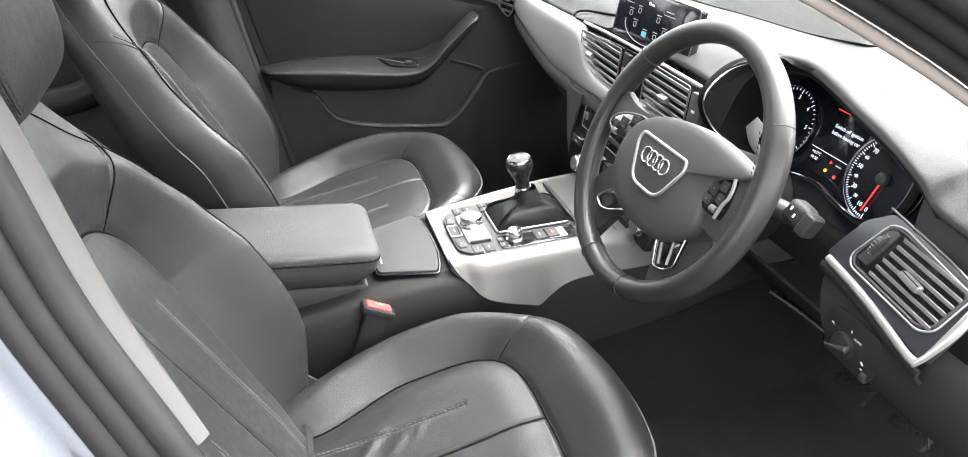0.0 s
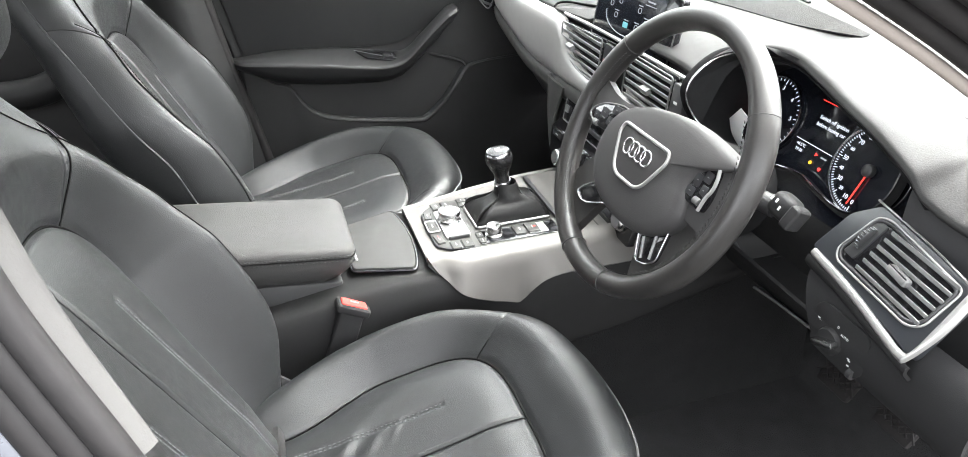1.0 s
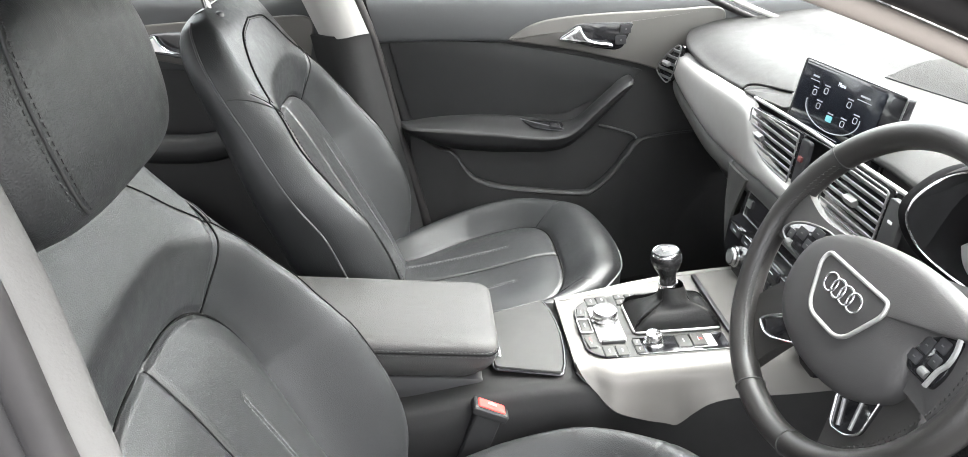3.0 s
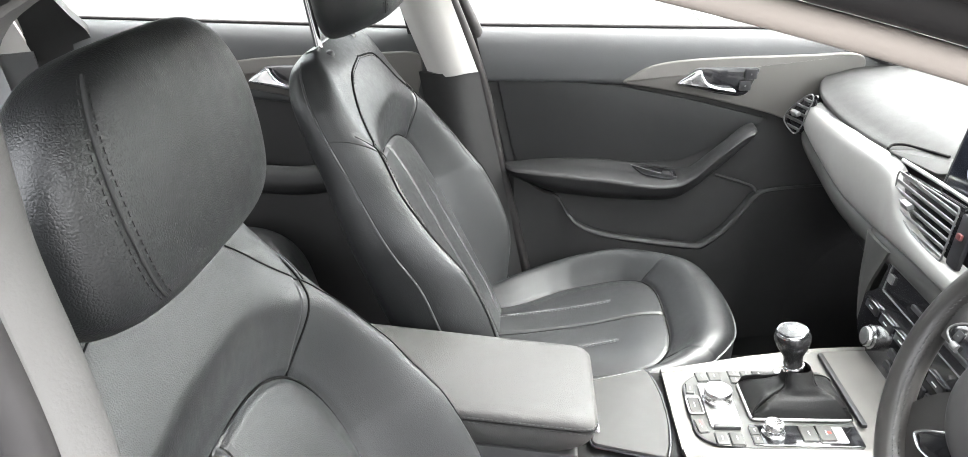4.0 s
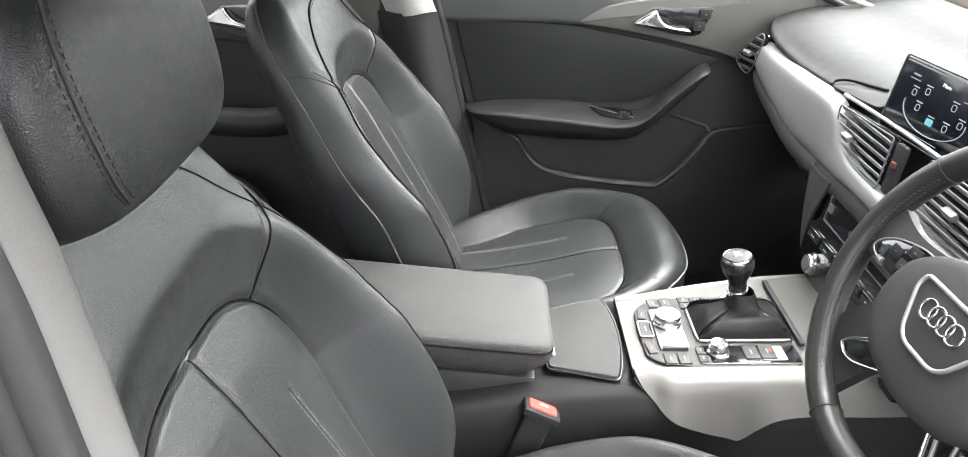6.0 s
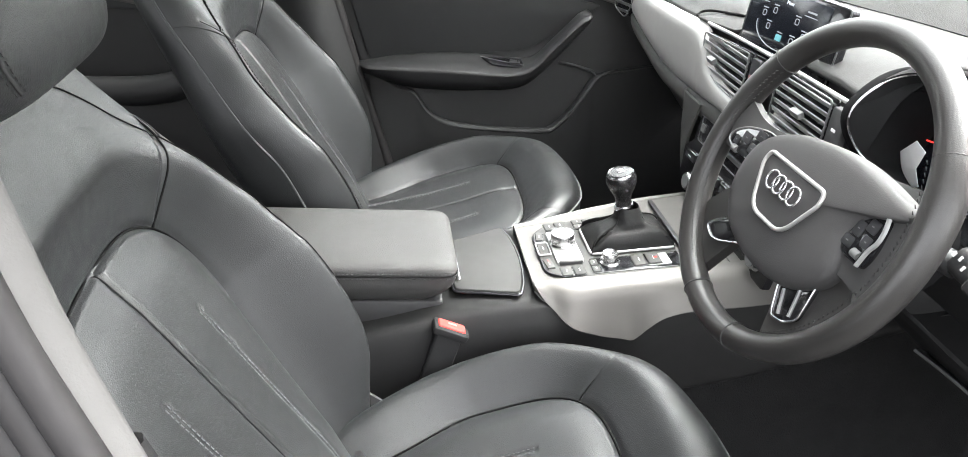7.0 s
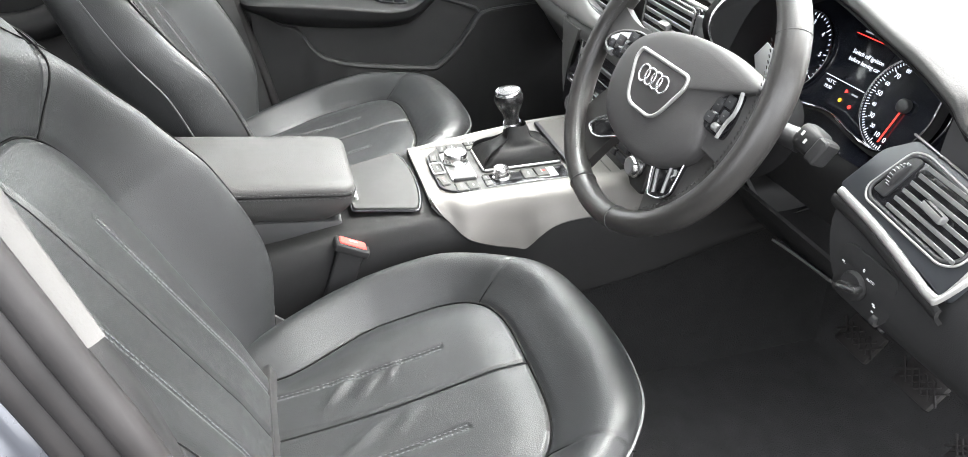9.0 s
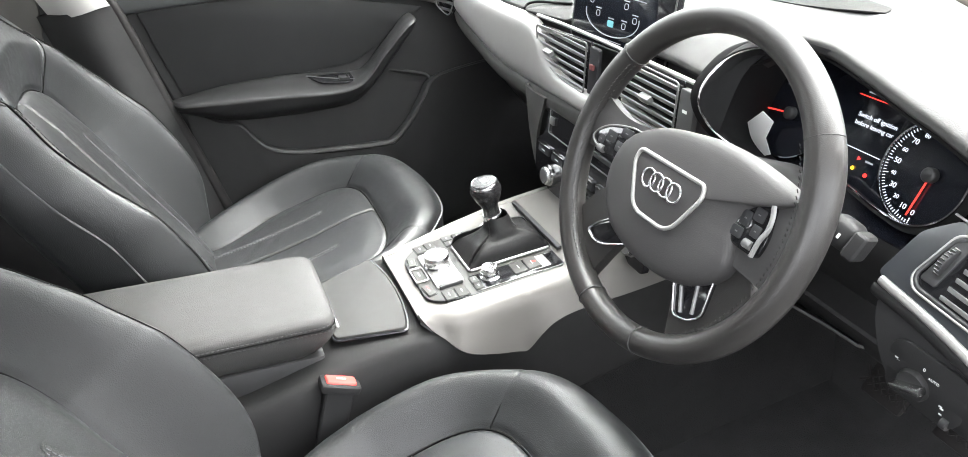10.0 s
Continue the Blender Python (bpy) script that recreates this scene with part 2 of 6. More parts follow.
def tube(pts, r, n=10, smoothn=0, closed=False, flat=1.0, caps=True):
    """A round bar through points; r: one radius or one for each end; flat squeezes it along the second axis."""
    P = catmull(pts, smoothn, closed) if smoothn else np.array(pts, float)
    m = len(P)
    T = np.roll(P, -1, 0) - np.roll(P, 1, 0) if closed else np.gradient(P, axis=0)
    T /= np.linalg.norm(T, axis=1, keepdims=True)
    R = np.linspace(r[0], r[-1], m) if isinstance(r, (tuple, list)) and len(r) == 2 else (np.interp(np.linspace(0, 1, m), np.linspace(0, 1, len(r)), r) if isinstance(r, (tuple, list)) else np.full(m, r))
    up = np.array([0, 0, 1.0]) if abs(T[0][2]) < 0.9 else np.array([1.0, 0, 0])
    vs = []
    for k in range(m):
        a = np.cross(T[k], up)
        a /= np.linalg.norm(a)
        b = np.cross(a, T[k])
        up = b
        for j in range(n):
            w = 2 * math.pi * j / n
            vs.append(P[k] + R[k] * (math.cos(w) * a + flat * math.sin(w) * b))
    fs = gridfaces(m, n, closed, True)
    if not closed and caps:
        fs += [tuple(range(n)), tuple((m - 1) * n + j for j in reversed(range(n)))]
    me = mesh(vs, fs)
    sharp_edges(me, 60)
    return me


def frame3(at, right, up):
    r = Vector(right).normalized()
    u = Vector(up)
    u = (u - r * u.dot(r)).normalized()
    n = r.cross(u)
    return Matrix(((r.x, u.x, n.x, at[0]), (r.y, u.y, n.y, at[1]), (r.z, u.z, n.z, at[2]), (0, 0, 0, 1)))


def box(m, sx, sy, sz, r=0.003, seg=2):
    """A rounded box of that size, centred on the pose m."""
    bm = bmesh.new()
    bmesh.ops.create_cube(bm, size=1)
    bmesh.ops.scale(bm, vec=(sx, sy, sz), verts=bm.verts)
    r = min(r, 0.49 * min(sx, sy, sz))
    if r > 0:
        bmesh.ops.bevel(bm, geom=bm.edges[:], offset=r, segments=seg, profile=0.6, affect="EDGES")
    bmesh.ops.transform(bm, matrix=m, verts=bm.verts)
    me = bpy.data.meshes.new("m")
    bm.to_mesh(me)
    bm.free()
    me.polygons.foreach_set("use_smooth", [True] * len(me.polygons))
    sharp_edges(me, 35)
    return me


def plate(m, outline, depth, r=0.0015, seg=2):
    """A slab: an outline (2D points, counter-clockwise) in the plane of m, its face at depth above it, with rounded upper edges."""
    O = np.array(outline, float)
    k = len(O)
    d = np.roll(O, -1, 0) - np.roll(O, 1, 0)
    nn = np.stack([d[:, 1], -d[:, 0]], 1)
    nn /= np.maximum(np.linalg.norm(nn, axis=1, keepdims=True), 1e-9)
    rings = [(0.0, 0.0)] + [(r * (1 - math.cos(a)), depth - r + r * math.sin(a)) for a in np.linspace(0, math.pi / 2, seg + 1)]
    vs = []
    for inset, h in rings:
        for p in O - nn * inset:
            vs.append(m @ Vector((p[0], p[1], h)))
    fs = []
    for i in range(len(rings) - 1):
        for j in range(k):
            b = (j + 1) % k
            fs.append((i * k + j, i * k + b, (i + 1) * k + b, (i + 1) * k + j))
    fs.append(tuple((len(rings) - 1) * k + j for j in range(k)))
    fs.append(tuple(reversed(range(k))))
    me = mesh(vs, fs)
    sharp_edges(me, 35)
    return me


def rounded(pts, r, seg=5):
    """A polygon with its corners rounded off."""
    out = []
    k = len(pts)
    for i in range(k):
        a, b, c = (np.array(pts[(i + s) % k], float) for s in (-1, 0, 1))
        ra = min(r, 0.45 * np.linalg.norm(a - b), 0.45 * np.linalg.norm(c - b))
        p, q = b + (a - b) / np.linalg.norm(a - b) * ra, b + (c - b) / np.linalg.norm(c - b) * ra
        for t in np.linspace(0, 1, seg + 1):
            out.append(tuple((1 - t) ** 2 * p + 2 * t * (1 - t) * b + t * t * q))
    return out


def rect(w, h, r=0.004, cx=0, cy=0):
    return rounded([(cx - w / 2, cy - h / 2), (cx + w / 2, cy - h / 2), (cx + w / 2, cy + h / 2), (cx - w / 2, cy + h / 2)], r)


def lathe(m, profile, n=32):
    """A turned body about the z axis of m: profile of (radius, height)."""
    vs = [m @ Vector((r * math.cos(2 * math.pi * j / n), r * math.sin(2 * math.pi * j / n), h)) for r, h in profile for j in range(n)]
    fs = gridfaces(len(profile), n, False, True)
    fs += [tuple(reversed(range(n))), tuple((len(profile) - 1) * n + j for j in range(n))]
    me = mesh(vs, fs)
    sharp_edges(me, 50)
    return me


def ring(m, outline, r, n=8):
    """A thin bar that follows an outline in the plane of m."""
    return tube([m @ Vector((p[0], p[1], 0)) for p in outline], r, n, closed=True)


def words(text, m, size, extrude=0.0002):
    cu = bpy.data.curves.new("t", "FONT")
    cu.body, cu.size, cu.extrude, cu.align_x, cu.align_y = text, size, extrude, "CENTER", "CENTER"
    ob = bpy.data.objects.new("t", cu)
    scene.collection.objects.link(ob)
    bpy.context.view_layer.update()
    me = bpy.data.meshes.new_from_object(ob.evaluated_get(bpy.context.evaluated_depsgraph_get()))
    bpy.data.objects.remove(ob)
    me.transform(m)
    return me


def stitches(pts, length=0.004, gap=0.0025, r=0.0006, off=(0, 0, 0)):
    """A row of single stitches along a line of points, as one mesh."""
    P = np.array(pts, float) + np.array(off)
    d = np.r_[0, np.cumsum(np.linalg.norm(np.diff(P, axis=0), axis=1))]
    ms, s = [], 0.0
    while s + length < d[-1]:
        a, b = (np.array([np.interp(q, d, P[:, k]) for k in range(3)]) for q in (s, s + length))
        ms.append(tube([a, b], r, 5))
        s += length + gap
    return join(ms)


def sub(points, faces, keep, normals=None):
    """The mesh of the faces for which keep is true, shaded by the normals of the whole."""
    idx = {}
    vs, fs = [], []
    for f, k in zip(faces, keep):
        if not k:
            continue
        g = []
        for v in f:
            if v not in idx:
                idx[v] = len(vs)
                vs.append(points[v])
            g.append(idx[v])
        fs.append(g)
    me = mesh(vs, fs)
    if normals is not None and len(me.vertices) == len(vs):
        me.normals_split_custom_set_from_vertices([tuple(normals[v]) for v in idx])
    return me


def vertex_normals(points, faces):
    me = mesh(points, faces)
    n = np.zeros(len(me.vertices) * 3)
    me.vertex_normals.foreach_get("vector", n)
    bpy.data.meshes.remove(me)
    return n.reshape(-1, 3)


def sinterp(x, xs, ys):
    """A table read smoothly: a cubic with level ends and limited slopes."""
    xs, ys = np.array(xs, float), np.array(ys, float)
    d = np.diff(ys) / np.diff(xs)
    m = np.r_[d[0], np.where(d[1:] * d[:-1] > 0, 2 * d[1:] * d[:-1] / np.where(d[1:] + d[:-1] == 0, 1, d[1:] + d[:-1]), 0), d[-1]]
    x = np.clip(x, xs[0], xs[-1])
    i = np.clip(np.searchsorted(xs, x) - 1, 0, len(xs) - 2)
    h = xs[i + 1] - xs[i]
    t = (x - xs[i]) / h
    return (2 * t ** 3 - 3 * t ** 2 + 1) * ys[i] + (t ** 3 - 2 * t ** 2 + t) * h * m[i] + (-2 * t ** 3 + 3 * t ** 2) * ys[i + 1] + (t ** 3 - t ** 2) * h * m[i + 1]

# ---- front seats ----
SEAT_W = 0.2445


def smooth01(t):
    t = np.clip(t, 0, 1)
    return t * t * (3 - 2 * t)


def dist_to(g, x, y, e=1e-4):
    """Signed distance to the line g = 1, by its slope."""
    gx, gy = (g(x + e, y) - g(x - e, y)) / (2 * e), (g(x, y + e) - g(x, y - e)) / (2 * e)
    return (g(x, y) - 1) / np.maximum(np.hypot(gx, gy), 2.0)


def seg_dist(x, y, a, b):
    ax, ay, bx, by = *a, *b
    t = np.clip(((x - ax) * (bx - ax) + (y - ay) * (by - ay)) / ((bx - ax) ** 2 + (by - ay) ** 2), 0, 1)
    return np.hypot(x - ax - t * (bx - ax), y - ay - t * (by - ay))


U_HALF, U_MID, U_LONG, U_POW = 0.1676, -0.2552, 0.1593, 3.74


def cushion_half(x):
    return U_HALF * sinterp(x, [-0.5, -0.40, -0.25, 0], [0.645, 0.71, 1.0, 1.0])


def cushion_u(x, y):
    return ((np.abs(y) / cushion_half(x)) ** U_POW + (np.maximum(0, x - U_MID) / U_LONG) ** U_POW) ** (1 / U_POW)


SEAM_A, SEAM_B = (-0.121, 0.139), (-0.030, 0.182)


def cushion_z(x, y):
    flat = 0.537 + 0.222 * (x + 0.193) + 0.373 * (x + 0.22) ** 2
    d = dist_to(cushion_u, x, y)
    side = sinterp(x, [-0.5, -0.38, -0.17, -0.06, 0.03], [0.0171, 0.0369, 0.0552, 0.0343, 0.0306])
    front = 0.0193 - 2.4 * np.maximum(0, x + 0.07) ** 2
    k = smooth01((np.abs(y) - 0.06) / 0.14)
    rise = side * k + front * (1 - k)
    z = flat + np.where(d > 0, rise * smooth01(d / 0.065) + 0.003 * smooth01(d / 0.02), 0.010 * (1 - np.exp(-(d / 0.03) ** 2)))
    z -= 0.0055 * np.exp(-(d / 0.0042) ** 2)
    inside = d < 0
    z -= np.where(inside, 0.0035 * np.exp(-(y / 0.0038) ** 2), 0)
    z -= np.where(inside & (x < -0.19), 0.0022 * np.exp(-((np.abs(y) - 0.070) / 0.004) ** 2), 0)
    z -= 0.0014 * np.exp(-(seg_dist(x, np.abs(y), SEAM_A, SEAM_B) / 0.003) ** 2) * (d > 0)
    for cx, cy, ang, ln, wd, hh in ((-0.33, 0.055, 0.9, 0.035, 0.010, 0.0035), (-0.29, 0.050, 0.8, 0.030, 0.009, 0.0030), (-0.26, 0.060, 1.0, 0.022, 0.007, 0.0020), (-0.31, -0.035, 0.5, 0.030, 0.009, 0.0028), (-0.26, -0.030, 0.7, 0.026, 0.008, 0.0022)):
        u, v = (x - cx) * math.cos(ang) + (y - cy) * math.sin(ang), -(x - cx) * math.sin(ang) + (y - cy) * math.cos(ang)
        z += WORN[0] * hh * np.exp(-(u / ln) ** 2 - (v / wd) ** 2)
    return z


WORN = [1.0]


def cushion_mesh():
    n = 700
    th = np.linspace(0, 2 * np.pi, n, endpoint=False)
    c, s = np.cos(th), np.sin(th)
    ax = np.where(c > 0, 0.2926, 0.30)
    px = np.where(c > 0, 2 / 2.41, 2 / 5.0)
    ox = ax * np.sign(c) * np.abs(c) ** px
    oy = SEAT_W * np.sign(s) * np.abs(s) ** px * (1 - 0.34 * smooth01(-ox / 0.30))
    rows = []
    for k in np.r_[np.linspace(0.004, 0.86, 92), 0.86 + 0.14 * np.sin(np.linspace(0.10, 1, 14) * np.pi / 2)]:
        e = max(0, (k - 0.80) / 0.20)
        x, y = -0.27 + ox * k, oy * k
        rows.append(np.stack([x, y, cushion_z(np.minimum(x, 0.03), y) - 0.040 * (1 - math.sqrt(max(0, 1 - e * e)))], 1))
    edge = rows[-1]
    for dz, k in ((0.012, 1.0), (0.03, 0.998), (0.06, 0.992), (0.10, 0.98), (0.15, 0.955)):
        q = edge.copy()
        q[:, 0], q[:, 1] = -0.27 + ox * k, oy * k
        q[:, 2] = edge[:, 2] - dz
        rows.append(q)
    return np.array(rows), n


U_W = 0.172


def back_u(h, w):
    return ((np.abs(w) / sinterp(h, [0, 0.25], [0.145, U_W])) ** 3.0 + (np.maximum(0, h - 0.20) / 0.1964) ** 3.0) ** (1 / 3.0)


def back_width(h):
    return sinterp(h, [-0.12, 0.0, 0.10, 0.30, 0.37, 0.42, 0.47, 0.52, 0.56, 0.585, 0.598],
                     [0.221, 0.237, 0.258, 0.2565, 0.240, 0.223, 0.212, 0.198, 0.178, 0.158, 0.118])


def back_front(h, w):
    d = dist_to(back_u, h, w)
    bol = sinterp(h, [-0.12, -0.04, 0.06, 0.15, 0.22, 0.30, 0.36, 0.42, 0.50, 0.57, 0.60], [0.03, 0.052, 0.095, 0.108, 0.110, 0.080, 0.057, 0.0375, 0.014, 0.003, 0.0])
    k = smooth01((np.abs(w) - 0.07) / 0.13)
    top = sinterp(h, [0.36, 0.45, 0.54, 0.60], [0.018, 0.024, 0.016, 0.0])
    rise = bol * k + top * (1 - k)
    v = np.where(d > 0, rise * smooth01(d / 0.075) + 0.003 * smooth01(d / 0.02), 0.011 * (1 - np.exp(-(d / 0.03) ** 2)))
    v -= 0.0065 * np.exp(-(d / 0.0044) ** 2)
    ins = d < 0
    v -= np.where(ins, 0.0035 * np.exp(-(w / 0.0038) ** 2), 0)
    v -= np.where(ins & (h < 0.29), 0.0022 * np.exp(-((np.abs(w) - 0.071) / 0.004) ** 2), 0)
    v += np.where(ins, np.clip(0.0115 - 0.094 * (h - 0.2), -0.004, 0.026) * smooth01(-d / 0.05), 0)
    v -= 0.0030 * np.exp(-(seg_dist(h, np.abs(w), (0.362, 0.130), (0.47, 0.190)) / 0.003) ** 2) * (d > 0)
    return v


BACK_N = -0.062
PIPE_K = np.linspace(0, 8, 70)
PIPE_H = sinterp(PIPE_K, range(9), [-0.08, 0.10, 0.25, 0.36, 0.42, 0.47, 0.51, 0.54, 0.553])
PIPE_S = sinterp(PIPE_K, range(9), [0.90, 0.90, 0.90, 0.895, 0.84, 0.72, 0.60, 0.42, 0.0])


def back_point(h, s, rear=False):
    """A point of the backrest in seat axes (x, y, z), y from the seat's middle."""
    h, s = np.asarray(h, float), np.asarray(s, float)
    W = back_width(h)
    w = W * s
    e = np.clip((np.abs(s) - 0.80) / 0.20, 0, 1)
    rnd = 1 - np.sqrt(np.maximum(0, 1 - e * e))
    f = back_front(h, w)
    gap = f - BACK_N
    n = BACK_N + 0.45 * gap * rnd if rear else f - 0.55 * gap * rnd
    pull = np.clip((h - 0.55) / 0.05, 0, 1) ** 2
    n = n * np.sqrt(np.maximum(0.0, 1 - 0.92 * np.clip((h - 0.54) / 0.058, 0, 1) ** 2)) - 0.01 * pull
    return np.stack([-0.455 - 0.35 * h + 0.937 * n, w, 0.53 + 0.937 * h + 0.35 * n], -1)


def stitched_row(parent, name, pts, gap=0.0025, mat_=None, length=0.004, r=0.0006):
    part(name, stitches(pts, length, gap, r), mat_ or THREAD, parent)


def build_seat(y0, name_label, raise_head, head_x=0.0, head_deep=1.0):
    seat = thing("front_seat", (-0.27, y0, 0.24), name_label, "car seat", "front seats")
    mv = np.array([0, y0, 0])
    R, n = cushion_mesh()
    nr = len(R)
    V = (R + mv).reshape(-1, 3)
    F = gridfaces(nr, n, False, True)
    cen = R.reshape(-1, 3)[np.array(F)].mean(1)
    d = dist_to(cushion_u, cen[:, 0], cen[:, 1])
    tside = (np.abs(cen[:, 1]) - SEAM_A[1]) * (SEAM_B[0] - SEAM_A[0]) - (cen[:, 0] - SEAM_A[0]) * (SEAM_B[1] - SEAM_A[1]) > 0
    skirt = np.array([i // n for i in range(len(F))]) >= 106
    inside = (d < 0) & ~skirt
    front = (~inside) & ~tside & (cen[:, 0] > -0.12)
    F = F + [tuple(range(n))]
    N = vertex_normals(V, F)
    ex = lambda q, v: list(q) + [v]
    part("centre_panel", sub(V, F, ex(inside, True), N), LEATHER, seat, "ribbed leather middle of the cushion")
    part("front_panel", sub(V, F, ex(front, False), N), LEATHER, seat)
    rest = ~inside & ~front
    part("side_bolster", sub(V, F, ex(rest & (cen[:, 1] > 0), False), N), LEATHER, seat)
    part("side_bolster", sub(V, F, ex(rest & (cen[:, 1] <= 0), False), N), LEATHER, seat)
    # sewn grooves round the middle panels
    a = np.linspace(-np.pi / 2, np.pi / 2, 61)
    gx, gy = U_MID + U_LONG * np.cos(a) ** (2 / U_POW), U_HALF * np.sign(np.sin(a)) * np.abs(np.sin(a)) ** (2 / U_POW)
    bx = np.linspace(-0.47, -0.258, 30)
    bw = cushion_half(bx)
    gx, gy = np.r_[bx, gx, bx[::-1]], np.r_[-bw, gy, bw[::-1]]
    part("groove_seam", tube(np.stack([gx, gy + y0, cushion_z(gx, gy) + 0.0013], 1), 0.0016, 6), SEAM, seat)
    gx = np.linspace(-0.47, -0.098, 60)
    part("groove_seam", tube(np.stack([gx, np.full(60, y0), cushion_z(gx, np.zeros(60)) + 0.0008], 1), 0.0013, 6), SEAM, seat)
    # cushion piping and stitches
    loop = V.reshape(nr, n, 3)[104]
    sel = [j for j in list(range(n * 3 // 4 - 10, n)) + list(range(0, n // 4 + 10))]
    # The pale colour of this piping paints the highlight along the cushion's welt.
    part("piping", tube(np.array([-0.27, y0, 0]) + (loop[sel] - np.array([-0.27, y0, 0])) * np.array([1.004, 1.004, 1]), 0.0016, 6), PIPING, seat, "cushion piping, pale grey for its reflected highlight")
    for sgn in (1, -1):
        for o in (-0.0028, 0.0028):
            xs = np.linspace(-0.46, -0.192, 60)
            stitched_row(seat, "stitching", np.stack([xs, np.full(60, sgn * 0.070 + o) + y0, cushion_z(xs, np.full(60, sgn * 0.070 + o)) + 0.0004], 1))
    for sgn in (1, -1):
        t = np.linspace(0, 0.93, 30)
        sx, sy = SEAM_A[0] + t * (SEAM_B[0] - SEAM_A[0]), SEAM_A[1] + t * (SEAM_B[1] - SEAM_A[1])
        e = np.clip((np.hypot((sx + 0.27) / 0.2926, sy / SEAT_W) - 0.80) / 0.20, 0, 1)
        part("seam", tube(np.stack([sx, y0 + sgn * sy, cushion_z(sx, sy) - 0.040 * (1 - np.sqrt(1 - e * e)) + 0.0002], 1), 0.0011, 5), SEAM, seat)
    part("seat_base", box(pose(-0.29, y0, 0.345), 0.44, 0.36, 0.19, 0.03), HARD, seat)
    for sgn in (1, -1):
        part("seat_rail", box(pose(-0.25, y0 + sgn * 0.19, 0.245), 0.62, 0.04, 0.03, 0.004), HARD, seat)
    # backrest
    hs = np.r_[np.linspace(-0.12, 0.54, 240), np.linspace(0.542, 0.598, 30)]
    sf, sb = np.linspace(-1, 1, 241), np.linspace(1, -1, 41)[1:-1]
    G = np.array([np.vstack([back_point(np.full(241, h), sf), back_point(np.full(39, h), sb, True)]) for h in hs])
    m = G.shape[1]
    V = (G + mv).reshape(-1, 3)
    F = gridfaces(len(hs), m, False, True)
    idx = np.array([(f // m, f % m) for f in range(len(F))])
    hc = (hs[idx[:, 0]] + hs[np.minimum(idx[:, 0] + 1, len(hs) - 1)]) / 2
    fr = idx[:, 1] < 240
    wc = np.where(fr, sf[np.minimum(idx[:, 1], 240)] + 1 / 241, 0) * back_width(hc)
    d = dist_to(back_u, hc, wc)
    inside = fr & (d < 0)
    shoulder = fr & ~inside & (hc > 0.362 + (np.abs(wc) - 0.130) * 1.8)
    rest = fr & ~inside & ~shoulder
    F = F + [tuple((len(hs) - 1) * m + j for j in range(m))]
    N = vertex_normals(V, F)
    part("backrest_panel", sub(V, F, ex(inside, False), N), LEATHER, seat, "ribbed leather middle of the backrest")
    part("shoulder_panel", sub(V, F, ex(shoulder, True), N), LEATHER, seat)
    part("backrest_bolster", sub(V, F, ex(rest & (wc > 0), False), N), LEATHER, seat)
    part("backrest_bolster", sub(V, F, ex(rest & (wc <= 0), False), N), LEATHER, seat)
    part("backrest_shell", sub(V, F, ex(~fr, False), N), LEATHER, seat)
    for sgn in (1, -1):
        for o in (-0.0028, 0.0028):
            h = np.linspace(-0.05, 0.288, 70)
            s = (sgn * 0.071 + o) / back_width(h)
            stitched_row(seat, "stitching", back_point(h, s) + mv + np.array([0.0004, 0, 0]))
        t = np.linspace(0, 1, 24)
        sh, sw = 0.362 + 0.108 * t, 0.130 + 0.060 * t + 0.006 * np.sin(np.pi * t)
        part("seam", tube(back_point(sh, sgn * np.minimum(sw / back_width(sh), 0.94)) + mv + np.array([0.0002, 0, 0]), 0.0012, 6), SEAM, seat)
        if sgn > 0:
            ph, ps = PIPE_H, PIPE_S
            h = np.r_[ph, ph[-2::-1]]
            q = np.r_[ps, -ps[-2::-1]]
            part("piping", tube(back_point(h, q) + mv + np.array([0.0004, 0, 0.0003]), 0.0016 if y0 > 0 else 0.0008, 6), SEAM, seat)
            if y0 > 0:
                stitched_row(seat, "stitching", back_point(h - 0.004 * (h > 0.53), q * 0.965) + mv + np.array([0.0005, 0, 0.0003]), mat_=DTHREAD)
        h = np.linspace(-0.08, 0.59, 90)
        part("piping", tube(back_point(h, np.full(90, sgn * 0.999)) + mv + np.array([0, sgn * 0.0006, 0]), 0.0018, 6), PANELG, seat)
        hh = np.linspace(0, 1, 16)
        part("seam", tube(back_point(0.48 - 0.045 * hh, sgn * (0.998 - 0.17 * hh)) + mv + np.array([0.0003, 0, 0]), 0.0012, 5), DTHREAD, seat)
    gh = 0.20 + 0.196 * np.cos(a) ** (2 / 3)
    gw = U_W * np.sign(np.sin(a)) * np.abs(np.sin(a)) ** (2 / 3)
    bh = np.linspace(-0.05, 0.195, 30)
    bw = sinterp(bh, [0, 0.25], [0.145, U_W])
    gh, gw = np.r_[bh, gh, bh[::-1]], np.r_[-bw, gw * sinterp(gh, [0, 0.25], [0.145, U_W]) / U_W, bw[::-1]]
    part("groove_seam", tube(back_point(gh, gw / back_width(gh)) + mv + np.array([0.0011, 0, 0.0004]), 0.0015, 6), SEAM, seat)
    gh = np.linspace(-0.05, 0.392, 60)
    part("groove_seam", tube(back_point(gh, np.zeros(60)) + mv + np.array([0.0002, 0, 0.0001]), 0.0011, 6), SEAM, seat)
